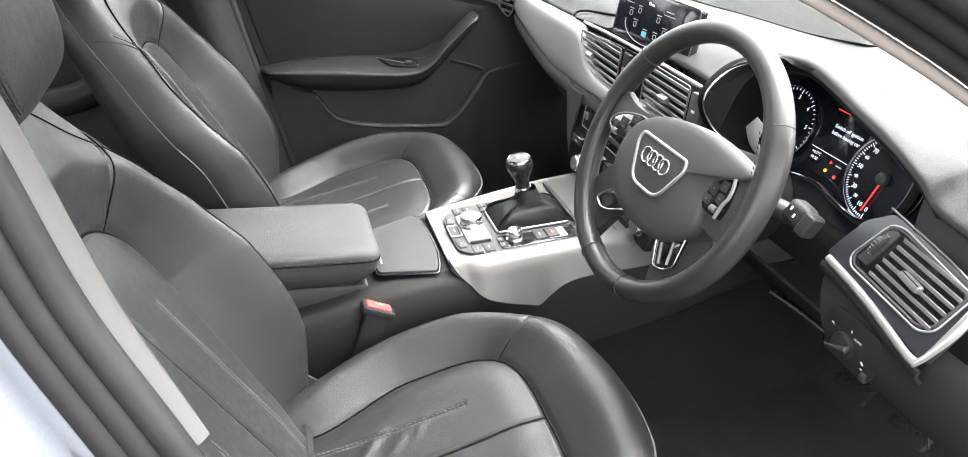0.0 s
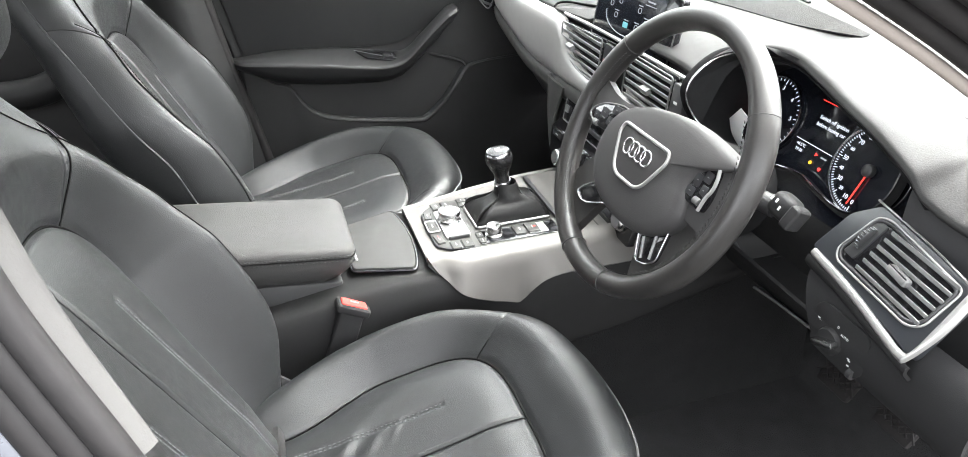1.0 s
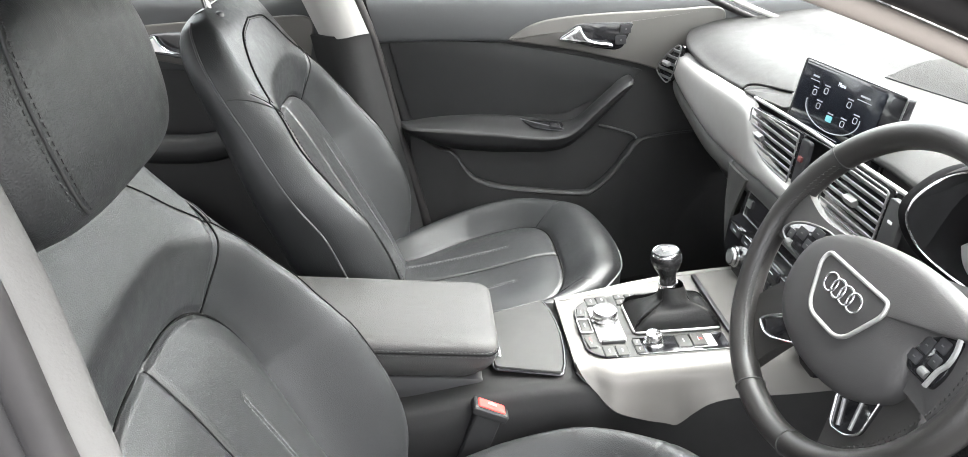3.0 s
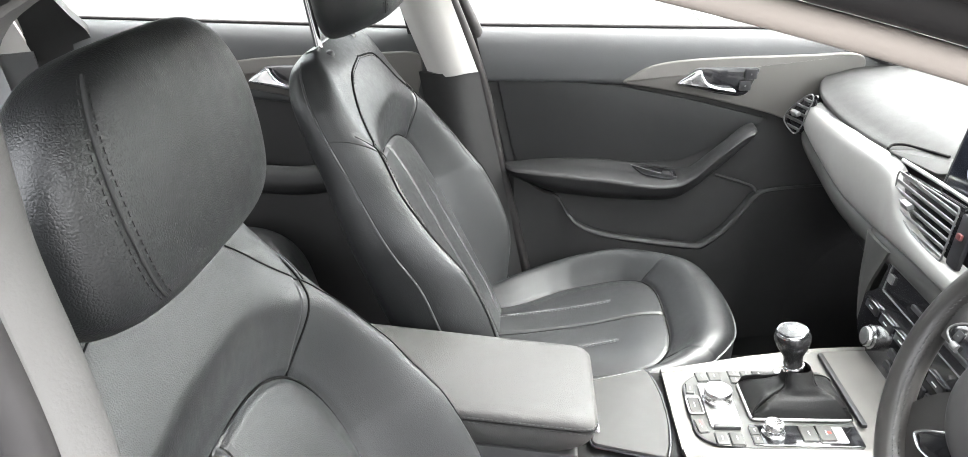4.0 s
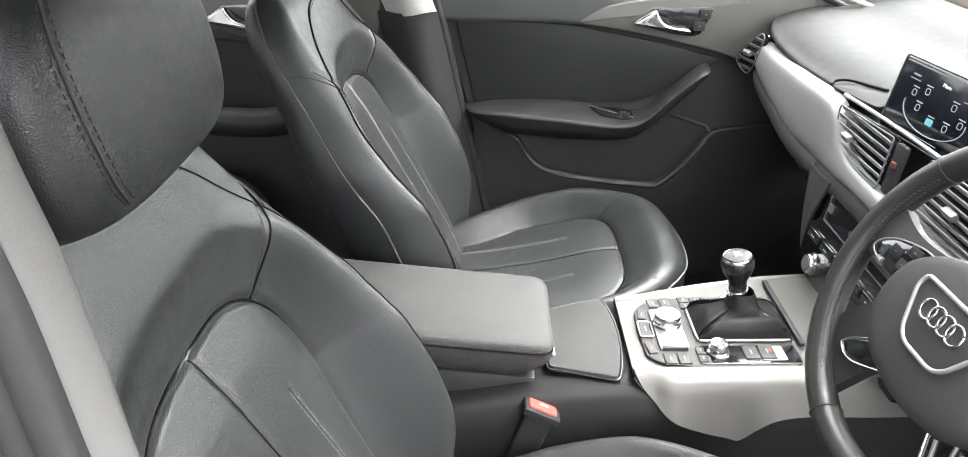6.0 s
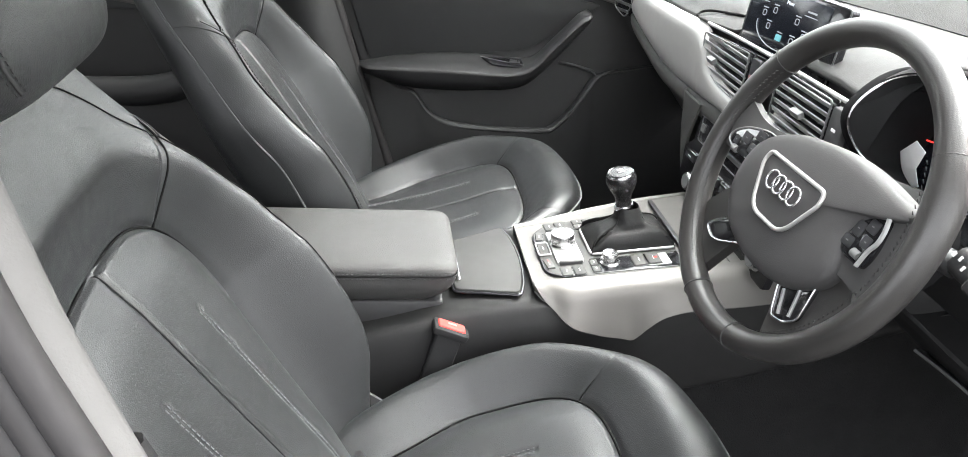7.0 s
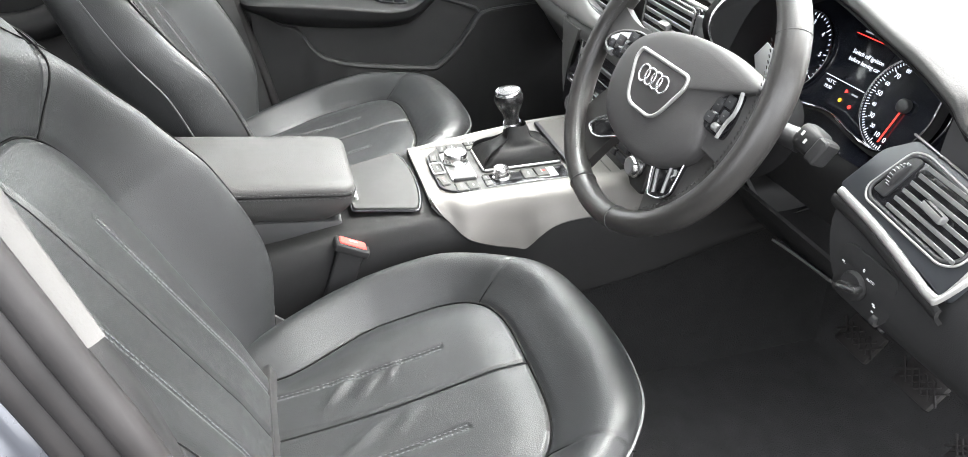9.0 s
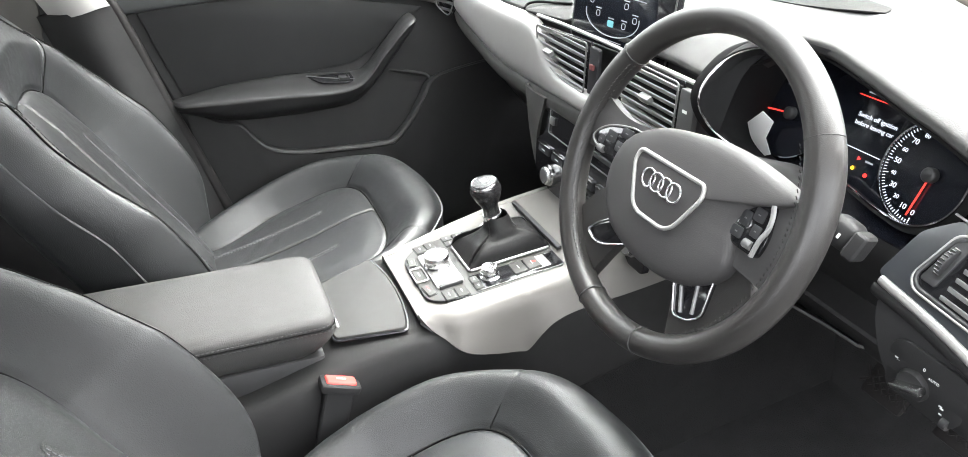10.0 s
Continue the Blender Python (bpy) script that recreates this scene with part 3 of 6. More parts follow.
    # headrest
    head = headrest(y0, raise_head, head_x, head_deep)
    hr = part("headrest", head[0], LEATHER, seat, "padded black leather headrest")
    part("seam", tube(head[1]() + mv, 0.0013, 6), DTHREAD, hr)
    for o in (-0.007, 0.007):
        part("stitching", stitches(head[1](o) + mv, 0.0034, 0.0026, 0.0004), DTHREAD, hr)
    for sgn in (1, -1):
        top = np.array([-0.672, y0 + sgn * 0.078, 1.071])
        dv = np.array([-0.13, 0, 0.9915])
        part("post", tube([top - dv * 0.05, top + dv * (0.05 + raise_head + 0.05)], 0.0062, 14), CHROME, hr, "polished steel headrest post")
        part("collar", lathe(frame3(top, (0, -1, 0), (0.954, 0, 0.30)), [(0.019, -0.014), (0.021, -0.002), (0.020, 0.002), (0.016, 0.004), (0.008, 0.005)], 24), HARD, hr)
    part("hinge_wedge", plate(frame3((-0.400, y0 + 0.248, 0.485), (-1, 0, 0), (0, 0, 1)), rounded([(-0.022, -0.004), (0.016, -0.026), (0.008, 0.026)], 0.004), 0.006, 0.002), PIPING, seat, "pale plastic wedge")
    # recliner cover and belt stalk at the sides
    for sgn in (1, -1):
        part("side_cover", box(pose(-0.33, y0 + sgn * 0.215, 0.37, 0, -8, 0), 0.40, 0.022, 0.10, 0.010), HARD, seat)
        part("recliner_cover", lathe(frame3((-0.47, y0 + sgn * 0.235, 0.47), (1, 0, 0), (0, 0, 1)) @ pose(0, 0, 0, 0, 0, 0), [(0.055, -0.012), (0.055, 0.010), (0.045, 0.014)], 24), HARD, seat)
    return seat


def headrest(y0, up, back=0.0, deep=1.0):
    """A padded block, its front leaning forward; returns the mesh and a function for its seams."""
    def pt(v, a):
        h = 0.546 + up + 0.1544 * v
        lean = 0.0919 + 0.037 * v
        bulge = np.sin(np.pi * np.clip(v, 0, 1)) ** 0.5
        hw = 0.1358 * (0.94 + 0.06 * np.sin(np.pi * np.clip(0.12 + 0.82 * v, 0, 1)) ** 0.7)
        hd = 0.044 * deep
        c, s = np.cos(a), np.sin(a)
        w = hw * np.sign(s) * np.abs(s) ** 0.56
        n = lean - 0.03 + hd * np.sign(c) * np.abs(c) ** 0.75 * np.where(c > 0, 0.95, 0.8)
        return h, w, n

    def world_pt(h, w, n):
        return np.stack([-0.455 + back - 0.35 * h + 0.937 * n, w, 0.53 + 0.937 * h + 0.35 * n], -1)
    na = 120
    a = np.linspace(0, 2 * np.pi, na, endpoint=False)
    rows = []
    for k in np.linspace(0, 1, 54):
        v = 0.5 - 0.5 * math.cos(math.pi * k)
        q = abs(2 * k - 1)
        shrink = max(0.0, (1 - q ** (1.7 if k > 0.5 else 3.1))) ** 0.5
        h, w, n = pt(v, a)
        nc = 0.0619 + 0.037 * v
        w, n = w * (0.02 + 0.98 * shrink), nc + (n - nc) * (0.02 + 0.98 * shrink)
        rows.append(world_pt(h + np.zeros(na), w, n))
    V = (np.array(rows) + np.array([0, y0, 0])).reshape(-1, 3)
    F = gridfaces(54, na, False, True) + [tuple(reversed(range(na))), tuple(53 * na + j for j in range(na))]

    def seam(off=0.0):
        k = np.linspace(0.18, 0.80, 60)
        v = 0.5 - 0.5 * np.cos(np.pi * k)
        shrink = np.maximum(0, 1 - np.abs(2 * k - 1) ** np.where(k > 0.5, 1.7, 3.1)) ** 0.5
        aa = -0.62 - 0.10 * v + off * 9
        h, w, n = pt(v, aa)
        nc = 0.0619 + 0.037 * v
        return world_pt(h, w * shrink, nc + (n - nc) * shrink + 0.0004)
    return mesh(V, F), seam


driver_seat = build_seat(-0.386, "black leather driver's seat with ribbed centre and grey stitching", 0.0)
part("gap_strip", box(pose(-0.412, -0.386, 0.514, 0, -20, 0), 0.010, 0.25, 0.020, 0.003), PLASTIC, driver_seat, "dark strip behind the cushion")
WORN[0] = 0.25
build_seat(0.368, "black leather passenger seat with its headrest pulled up", 0.044, -0.010, 1.75)

# ---- steering wheel ----
WC, WT, WY = Vector((0.060, -0.354, 0.9042)), 0.4481, 0.0248
WHEEL = frame3(WC, (math.sin(WY), -math.cos(WY), 0), (math.sin(WT) * math.cos(WY), math.sin(WT) * math.sin(WY), math.cos(WT)))  # x: driver's right, y: up, z: towards the driver


def W3(x, y, z=0.0):
    return WHEEL @ Vector((x, y, z))


wheel = thing("steering_wheel", WC, "black leather four-spoke steering wheel with chrome trim", "steering wheel")
n1, n2 = 120, 20
RV, RB = 0.1603, 0.0140
vs = []
for i in range(n1):
    a = 2 * math.pi * i / n1
    grip = 1 + 0.10 * math.exp(-((math.degrees(a) % 180 - 25) / 18) ** 2) if math.degrees(a) < 180 else 1
    for j in range(n2):
        b = 2 * math.pi * j / n2
        r = RB * grip
        vs.append(W3((RV + r * math.cos(b)) * math.cos(a), (RV + r * math.cos(b)) * math.sin(a), 1.12 * r * math.sin(b)))
part("rim", mesh(vs, gridfaces(n1, n2, True, True)), RIM, wheel)
for deg in (36, 143, 254, 286):
    a = radians(deg)
    pts = [W3((RV + (RB + 0.0003) * math.cos(b)) * math.cos(a), (RV + (RB + 0.0003) * math.cos(b)) * math.sin(a), 1.13 * RB * math.sin(b)) for b in np.linspace(0, 2 * math.pi, 24, endpoint=False)]
    part("rim_seam", tube(pts, 0.0011, 5, closed=True), DTHREAD, wheel)
for lo, hi in ((-58, 35), (145, 238)):
    ms = []
    for a in np.linspace(radians(lo), radians(hi), 46):
        for z0 in (-0.0035, 0.0035):
            b = math.pi + z0 * 30
            q = [W3((RV + (RB + 0.0005) * math.cos(b)) * math.cos(a + k), (RV + (RB + 0.0005) * math.cos(b)) * math.sin(a + k), z0 + 0.007 + 0.0016 * (k > 0)) for k in (-0.010, 0.010)]
            ms.append(tube(q, 0.0005, 5))
    part("rim_stitching", join(ms), DTHREAD, wheel)
# upper and lower spokes
for s in (1, -1):
    lo_y = (-0.034, -0.040) if s > 0 else (-0.012, -0.014)
    hi_y = (0.045, 0.043, 0.040) if s > 0 else (0.036, 0.034, 0.048)
    up = [[W3(s * 0.045, hi_y[0], 0.003), W3(s * 0.10, hi_y[1], 0.003), W3(s * 0.156, hi_y[2], 0.001)],
          [W3(s * 0.045, 0.5 * lo_y[0] + 0.019, 0.0060), W3(s * 0.10, 0.5 * lo_y[0] + 0.019, 0.0050), W3(s * 0.158, 0.5 * lo_y[1] + 0.024, 0.004)],
          [W3(s * 0.045, lo_y[0], 0.005), W3(s * 0.10, lo_y[0], 0.002), W3(s * 0.156, lo_y[1], 0.000)]]
    part("upper_spoke", sheet(up if s > 0 else up[::-1], 14, 16, 0.014), WHEELP, wheel)
    lo = [[W3(s * 0.020, -0.062, -0.004), W3(s * 0.046, -0.090, -0.007), W3(s * 0.070, -0.148, -0.004)],
          [W3(s * 0.045, -0.048, -0.003), W3(s * 0.076, -0.080, -0.005), W3(s * 0.098, -0.134, -0.002)],
          [W3(s * 0.070, -0.026, -0.004), W3(s * 0.108, -0.054, -0.007), W3(s * 0.132, -0.098, -0.004)] if s < 0 else [W3(0.085, -0.014, -0.004), W3(0.121, -0.038, -0.007), W3(0.144, -0.076, -0.004)]]
    part("lower_spoke", sheet(lo[::-1] if s > 0 else lo, 14, 16, 0.014), RIM, wheel)
    ins = rounded([(0.050, -0.080), (0.066, -0.109), (0.085, -0.104), (0.097, -0.093), (0.092, -0.048)] if s > 0 else [(-0.024, -0.081), (-0.053, -0.061), (-0.086, -0.086), (-0.095, -0.097), (-0.079, -0.103), (-0.064, -0.1006)], 0.006)
    fr = part("spoke_insert", plate(WHEEL @ Matrix.Translation((0, 0, -0.0070)), ins, 0.006, 0.001), GLOSS, wheel, "gloss black spoke insert")
    part("insert_frame", ring(WHEEL @ Matrix.Translation((0, 0, -0.0006)), ins, 0.0013), CHROME, fr, "chrome frame")
    if s > 0:
        for a, b in (((0.0615, -0.080), (0.0735, -0.102)), ((0.078, -0.066), (0.0865, -0.096))):
            part("insert_rib", tube([W3(*a, -0.0006), W3(*b, -0.0006)], 0.0020, 8), SLAT, fr, "satin grey rib")
    # button pods on the upper spokes
    pod = rounded([(0.087, -0.011), (0.100, -0.016), (0.127, -0.0165), (0.130, -0.004), (0.130, 0.006), (0.123, 0.031), (0.111, 0.0273), (0.099, 0.019), (0.089, 0.0045)] if s > 0 else [(-0.133, -0.004), (-0.108, -0.011), (-0.076, -0.009), (-0.072, 0.010), (-0.056, 0.029), (-0.080, 0.0275), (-0.112, 0.019), (-0.131, 0.007)], 0.005)
    pd = part("button_pod", plate(WHEEL @ Matrix.Translation((0, 0, 0.000)), pod, 0.0085, 0.002), GLOSS, wheel, "dark button pod")
    if s > 0:
        band = catmull([(0.1225, 0.0315), (0.1265, 0.021), (0.1275, 0.010), (0.1245, 0.000), (0.1235, -0.016)], 24)
        part("pod_strip", sheet([[W3(p[0] - 0.0010, p[1] - 0.0005, 0.0086) for p in band], [W3(p[0], p[1], 0.0098) for p in band], [W3(p[0] + 0.0010, p[1] + 0.0005, 0.0086) for p in band]], 6, 30, 0.002), SLAT, pd, "satin grey strip")
        keys = ((0.1015, 0.0105, 0.011, 0.014), (0.1135, 0.0185, 0.012, 0.012), (0.0985, -0.0035, 0.013, 0.010), (0.1165, 0.0045, 0.010, 0.011))
    else:
        part("pod_edge", tube([W3(p[0], p[1], 0.0084) for p in catmull([(-0.112, -0.0105), (-0.133, -0.004), (-0.131, 0.007), (-0.112, 0.019), (-0.080, 0.0275), (-0.058, 0.0285)], 40)], 0.0010, 8), SLAT, pd, "thin silver edge")
        keys = ((-0.082, 0.0195, 0.018, 0.011), (-0.104, 0.0090, 0.016, 0.012), (-0.086, 0.0030, 0.014, 0.011), (-0.119, 0.0010, 0.010, 0.010))
    for bx, by, bw, bh in keys:
        bt = part("button", plate(WHEEL @ Matrix.Translation((bx, by, 0.0080)), rect(bw, bh, 0.002), 0.0016, 0.0006), BUTTON, pd)
        part("mark", plate(WHEEL @ Matrix.Translation((bx, by, 0.0097)), rect(bw * 0.24, 0.0010, 0.0003), 0.0003, 0.0001), GREYK, bt)
    part("scroll_roller", tube([W3(s * 0.110, -0.0085, 0.0078), W3(s * 0.119, -0.0085, 0.0078)], 0.0042, 14), GREYK, pd)
# airbag cover
vs = []
outl = catmull([(0.0, 0.0525), (-0.035, 0.0450), (-0.068, 0.0290), (-0.086, 0.010), (-0.0915, -0.018), (-0.084, -0.046), (-0.060, -0.071), (-0.024, -0.083), (0.012, -0.0865), (0.045, -0.0835), (0.072, -0.0745), (0.095, -0.058), (0.105, -0.040), (0.1025, -0.020), (0.0965, -0.006), (0.0985, 0.010), (0.108, 0.0235), (0.130, 0.0335), (0.1355, 0.0400), (0.126, 0.0465), (0.100, 0.0520), (0.065, 0.056), (0.030, 0.056)], 140, True)
rings = ((1.0, -0.016), (1.0, -0.003), (0.992, 0.0040), (0.97, 0.0082), (0.93, 0.0110), (0.84, 0.0134), (0.70, 0.0153), (0.54, 0.0166), (0.4, 0.0176), (0.2, 0.0182), (0.02, 0.0184))
for k, z in rings:
    vs += [W3(0.005 + (p[0] - 0.005) * k, -0.012 + (p[1] + 0.012) * k, z) for p in outl]
part("airbag_cover", mesh(vs, gridfaces(len(rings), 140, False, True) + [tuple((len(rings) - 1) * 140 + j for j in range(140))]), WHEELP, wheel, "grained black airbag cover")
shield = rounded([(-0.028, -0.024), (0.028, -0.024), (0.050, 0.020), (0.047, 0.032), (-0.047, 0.032), (-0.050, 0.020)], 0.016, 8)
EM = WHEEL @ Matrix.Translation((0.006, -0.015, 0.0145))
em = part("emblem_plate", plate(EM, shield, 0.004, 0.002), WHEELP, wheel)
part("emblem_frame", ring(EM @ Matrix.Translation((0, 0, 0.0042)), [(p[0] * 1.02, p[1] * 1.02) for p in shield], 0.0022, 10), SATIN, em, "satin chrome shield frame")
for k in range(4):
    c = [(-0.0225 + 0.013 * k + 0.0092 * math.cos(a), 0.011 + 0.0092 * math.sin(a)) for a in np.linspace(0, 2 * math.pi, 28, endpoint=False)]
    part("emblem_ring", ring(EM @ Matrix.Translation((0, 0, 0.0045 + 0.0002 * (k % 2))), c, 0.0015, 8), CHROME, em)
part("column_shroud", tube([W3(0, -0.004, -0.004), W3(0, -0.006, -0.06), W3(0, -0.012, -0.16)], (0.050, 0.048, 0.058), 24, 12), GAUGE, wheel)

# ---- column stalks ----
st = thing("control_stalk", W3(0.05, 0.0, -0.115), "black plastic stalk with white symbols behind the wheel", "control stalk")
part("lever", tube([W3(0.045, 0.004, -0.115), W3(0.070, 0.006, -0.120), W3(0.092, 0.008, -0.125)], (0.010, 0.012, 0.013), 14, 10), HARD, st)
part("lever_head", box(WHEEL @ pose(0.104, 0.014, -0.125, 0, 10, -10), 0.034, 0.030, 0.028, 0.012, 4), KNEE, st)
part("lever_tip", box(WHEEL @ pose(0.126, 0.010, -0.121, 0, 10, -10), 0.015, 0.029, 0.027, 0.006, 3), KNEE, st)
for q in (-0.010, -0.002, 0.006):
    part("mark", box(WHEEL @ pose(0.104 + q, 0.018 - 0.006 * (q > 0), -0.1090, 0, 10, -10), 0.0025, 0.005, 0.0008, 0.0001), WHITE, st)

# ---- centre console ----
console = thing("centre_console", (-0.1, 0.0, 0.22), "black soft centre console between the seats", "centre console")
secs = []
for x, hw, zt in ((-0.70, 0.105, 0.565), (-0.55, 0.112, 0.575), (-0.40, 0.118, 0.590), (-0.28, 0.120, 0.608), (-0.16, 0.122, 0.618), (-0.05, 0.124, 0.612), (0.08, 0.126, 0.60), (0.20, 0.128, 0.60), (0.36, 0.135, 0.60), (0.60, 0.15, 0.60)):
    low = 0.28 * max(0, x - 0.14)
    secs.append([(x, y * hw, z) for y, z in ((-1.00, 0.442 + low), (-1.08, 0.446 + low), (-1.10, 0.462 + low), (-1.04, zt - 0.055), (-0.97, zt - 0.020), (-0.86, zt - 0.002), (-0.6, zt + 0.003), (0, zt + 0.004), (0.6, zt + 0.003), (0.86, zt - 0.002), (0.97, zt - 0.020), (1.04, zt - 0.055), (1.10, 0.462 + low), (1.08, 0.446 + low), (1.00, 0.442 + low))])
part("console_body", sheet(secs, 60, 70, 0.006), CONSOLE, console)
for s in (1, -1):
    part("carpet_side", sheet([[(x, s * 0.122, 0.462 + 0.28 * max(0, x - 0.14)), (x, s * 0.136, 0.36), (x, s * 0.150, 0.24)] for x in (-0.7, -0.2, 0.1, 0.2, 0.4, 0.6)], 20, 8, 0.006), TUNNEL, console)
# lidded storage behind the controls


def CP(x, y, z):
    """Console place: x forward, y to the left, z up, as a pose whose plane is the top."""
    return Matrix.Translation((x, y, z)) @ frame3((0, 0, 0), (0, -1, 0), (1, 0, 0))


lid = rounded([(-0.068, -0.052)] + [(0.068, -0.052)] + [(0.072 * math.cos(a) / math.cos(0.9), 0.022 + 0.032 * math.sin(a)) for a in np.linspace(0.9 - 0.3, math.pi - 0.9 + 0.3, 7)], 0.008)
lidm = CP(-0.213, 0.003, 0.6185) @ pose(0, 0, 0, 1.5, 0, 0)
ld = part("cup_holder_lid", plate(lidm, lid, 0.0085, 0.002), LIDM, console, "smooth black sliding lid")
part("lid_gap", ring(lidm @ Matrix.Translation((0, 0, 0.004)), [(p[0] * 1.035, p[1] * 1.045) for p in lid], 0.0022), GLOSS, ld)
part("lid_grip", box(lidm @ pose(0, -0.044, 0.0095), 0.100, 0.005, 0.005, 0.0015), CHROME, ld, "narrow chrome grip strip")

# silver trim over the console
trim = thing("console_trim", (0.0, 0.0, 0.60), "satin silver console trim round the gear lever", "console trim")
xs = [-0.152, -0.140, -0.125, -0.101, -0.062, -0.030, -0.013, 0.000, 0.014, 0.039, 0.081, 0.167, 0.26, 0.36]
bot = dict(zip(xs, (0.630, 0.617, 0.603, 0.581, 0.564, 0.555, 0.550, 0.557, 0.569, 0.584, 0.590, 0.589, 0.592, 0.600)))


def trim_top(x):
    return 0.634 + 0.012 * max(0, x)


def trim_far(x):
    return float(np.interp(x, [-0.152, -0.12, -0.02, 0.08, 0.16, 0.36], [0.082, 0.088, 0.116, 0.136, 0.142, 0.142]))


for s in (1, -1):
    g = []
    for x in xs:
        t = min(1, max(0, (x + 0.152) / 0.05))
        zt, far = trim_top(x), trim_far(x)
        w = [0.086 + (v - 0.086) * (0.25 + 0.75 * t) for v in (0.086, 0.098, 0.110, 0.120, 0.129)] if s < 0 else (far, far + 0.001, far + 0.0025, far + 0.0045, far + 0.0075)
        zb = bot[x] if s < 0 else zt - 0.030
        q = [0, min(0.002, 0.1 * (zt - zb)), min(0.010, 0.32 * (zt - zb)), 0, zt - zb]
        q[3] = 0.5 * (q[2] + q[4])
        g.append([(x, s * a, zt - b) for a, b in zip(w, q)])
    part("side_panel", sheet(g if s < 0 else [r for r in g[::-1]], 90, 24, 0.006), SILVERP, trim)
    part("side_panel_edge", tube([(r[-1][0], r[-1][1] - s * 0.0005, r[-1][2] - 0.001) for r in g], 0.0018, 6, 90), HARD, trim)
top = [[(x, -0.0865 + (trim_far(x) + 0.0865) * q, trim_top(x) - 0.0005) for q in (0, 0.25, 0.5, 0.75, 1)] for x in (-0.152, -0.12, -0.02, 0.08, 0.16, 0.36)]
part("top_panel", sheet(top, 30, 12, 0.006), SILVERP, trim)
part("storage_edge", box(pose(0.093, 0.042, 0.6395), 0.008, 0.165, 0.006, 0.002), BUTTON, trim, "dark edge of the storage cover")
part("cover_joint", box(pose(0.150, -0.030, 0.6362), 0.0016, 0.110, 0.0010, 0.0003), HARD, trim)

# controls round the gear lever
cp = thing("media_controller", (-0.04, 0.0, 0.635), "grey media control unit with silver rotary knob and keys", "media controls")
CT = 0.634
pan = rounded([(0.082, -0.028), (0.083, 0.126), (-0.083, 0.126), (-0.080, -0.020), (-0.072, -0.060), (-0.048, -0.084), (0.060, -0.084), (0.076, -0.064)], 0.016)
part("panel_plate", plate(CP(-0.045, 0.0, CT), pan, 0.004, 0.0015), PANELK, cp)
part("panel_edge", ring(CP(-0.045, 0.0, CT + 0.0025), pan, 0.0014), BUTTON, cp)


def key(x0, x1, y0, y1, m=None, turn=0, z=CT + 0.0042, marks=1):
    """One key between x0 and x1 (forward) and y0 and y1 (to the left), in its dark gap."""
    at = CP((x0 + x1) / 2, (y0 + y1) / 2, z)
    w, h = y1 - y0, x1 - x0
    b = part("button", plate(at @ pose(0, 0, 0, 0, 0, turn), rect(w - 0.002, h - 0.002, 0.002), 0.0028, 0.001), m or PANELK, cp)
    part("button_gap", plate(at @ pose(0, 0, -0.0004, 0, 0, turn), rect(w, h, 0.0022), 0.0010, 0.0003), GLOSS, b)
    for k in range(marks):
        part("mark", plate(at @ pose(0, (k - (marks - 1) / 2) * 0.006, 0.0029, 0, 0, turn), rect(w * 0.28, 0.0012, 0.0004), 0.0003, 0.0001), WHITE, b)


base = part("knob_plate", plate(CP(-0.087, 0.0, CT + 0.004), rounded([(-0.046, -0.021), (0.049, -0.021), (0.047, 0.021), (-0.048, 0.021)], 0.006), 0.004, 0.0015), SATIN, cp, "satin plate under the rotary knob")
part("plate_rest", plate(CP(-0.087, -0.047, CT + 0.004), rect(0.006, 0.036, 0.002), 0.006, 0.002), HARD, base)
kn = part("rotary_knob", lathe(CP(-0.088, 0.008, CT + 0.008), [(0.0205, 0), (0.0205, 0.002), (0.0185, 0.0035), (0.0188, 0.006), (0.0188, 0.017), (0.0176, 0.0195), (0.010, 0.0205), (0.002, 0.0205)], 40), KNOBM, base, "silver rotary knob")
part("knob_ring", lathe(CP(-0.088, 0.008, CT + 0.008), [(0.0192, 0.0060), (0.0192, 0.0090)], 40), CHROME, kn)
key(-0.106, -0.088, 0.053, 0.076, turn=4)
key(-0.088, -0.070, 0.055, 0.078, turn=4)
key(-0.126, -0.113, 0.024, 0.048, turn=-8)
key(-0.129, -0.112, -0.018, 0.016)
part("key_frame", ring(CP(-0.1205, -0.001, CT + 0.0062), rect(0.036, 0.019, 0.004), 0.0014), SATIN, cp, "silver key frame")
key(-0.127, -0.113, -0.058, -0.030, turn=8)
part("red_mark", plate(CP(-0.120, -0.040, CT + 0.0072) @ pose(0, 0, 0, 0, 0, 8), rect(0.012, 0.0022, 0.0004), 0.0003, 0.0001), DULLRED, cp)
key(-0.107, -0.089, -0.081, -0.056)
key(-0.088, -0.070, -0.081, -0.056)
for k in range(3):
    for j in range(2):
        key(-0.058 + 0.018 * k, -0.040 + 0.018 * k, 0.050 + 0.0155 * j, 0.0655 + 0.0155 * j)
part("start_button", lathe(CP(0.020, 0.072, CT + 0.004), [(0.0125, 0), (0.0125, 0.004), (0.0105, 0.006), (0.001, 0.006)], 28), SATIN, cp, "round silver start button")
part("gloss_strip", plate(CP(0.011, -0.060, CT + 0.004), rect(0.040, 0.138, 0.003), 0.0015, 0.0006), GLOSS, cp)
key(-0.060, -0.047, -0.079, -0.062, z=CT + 0.0052)
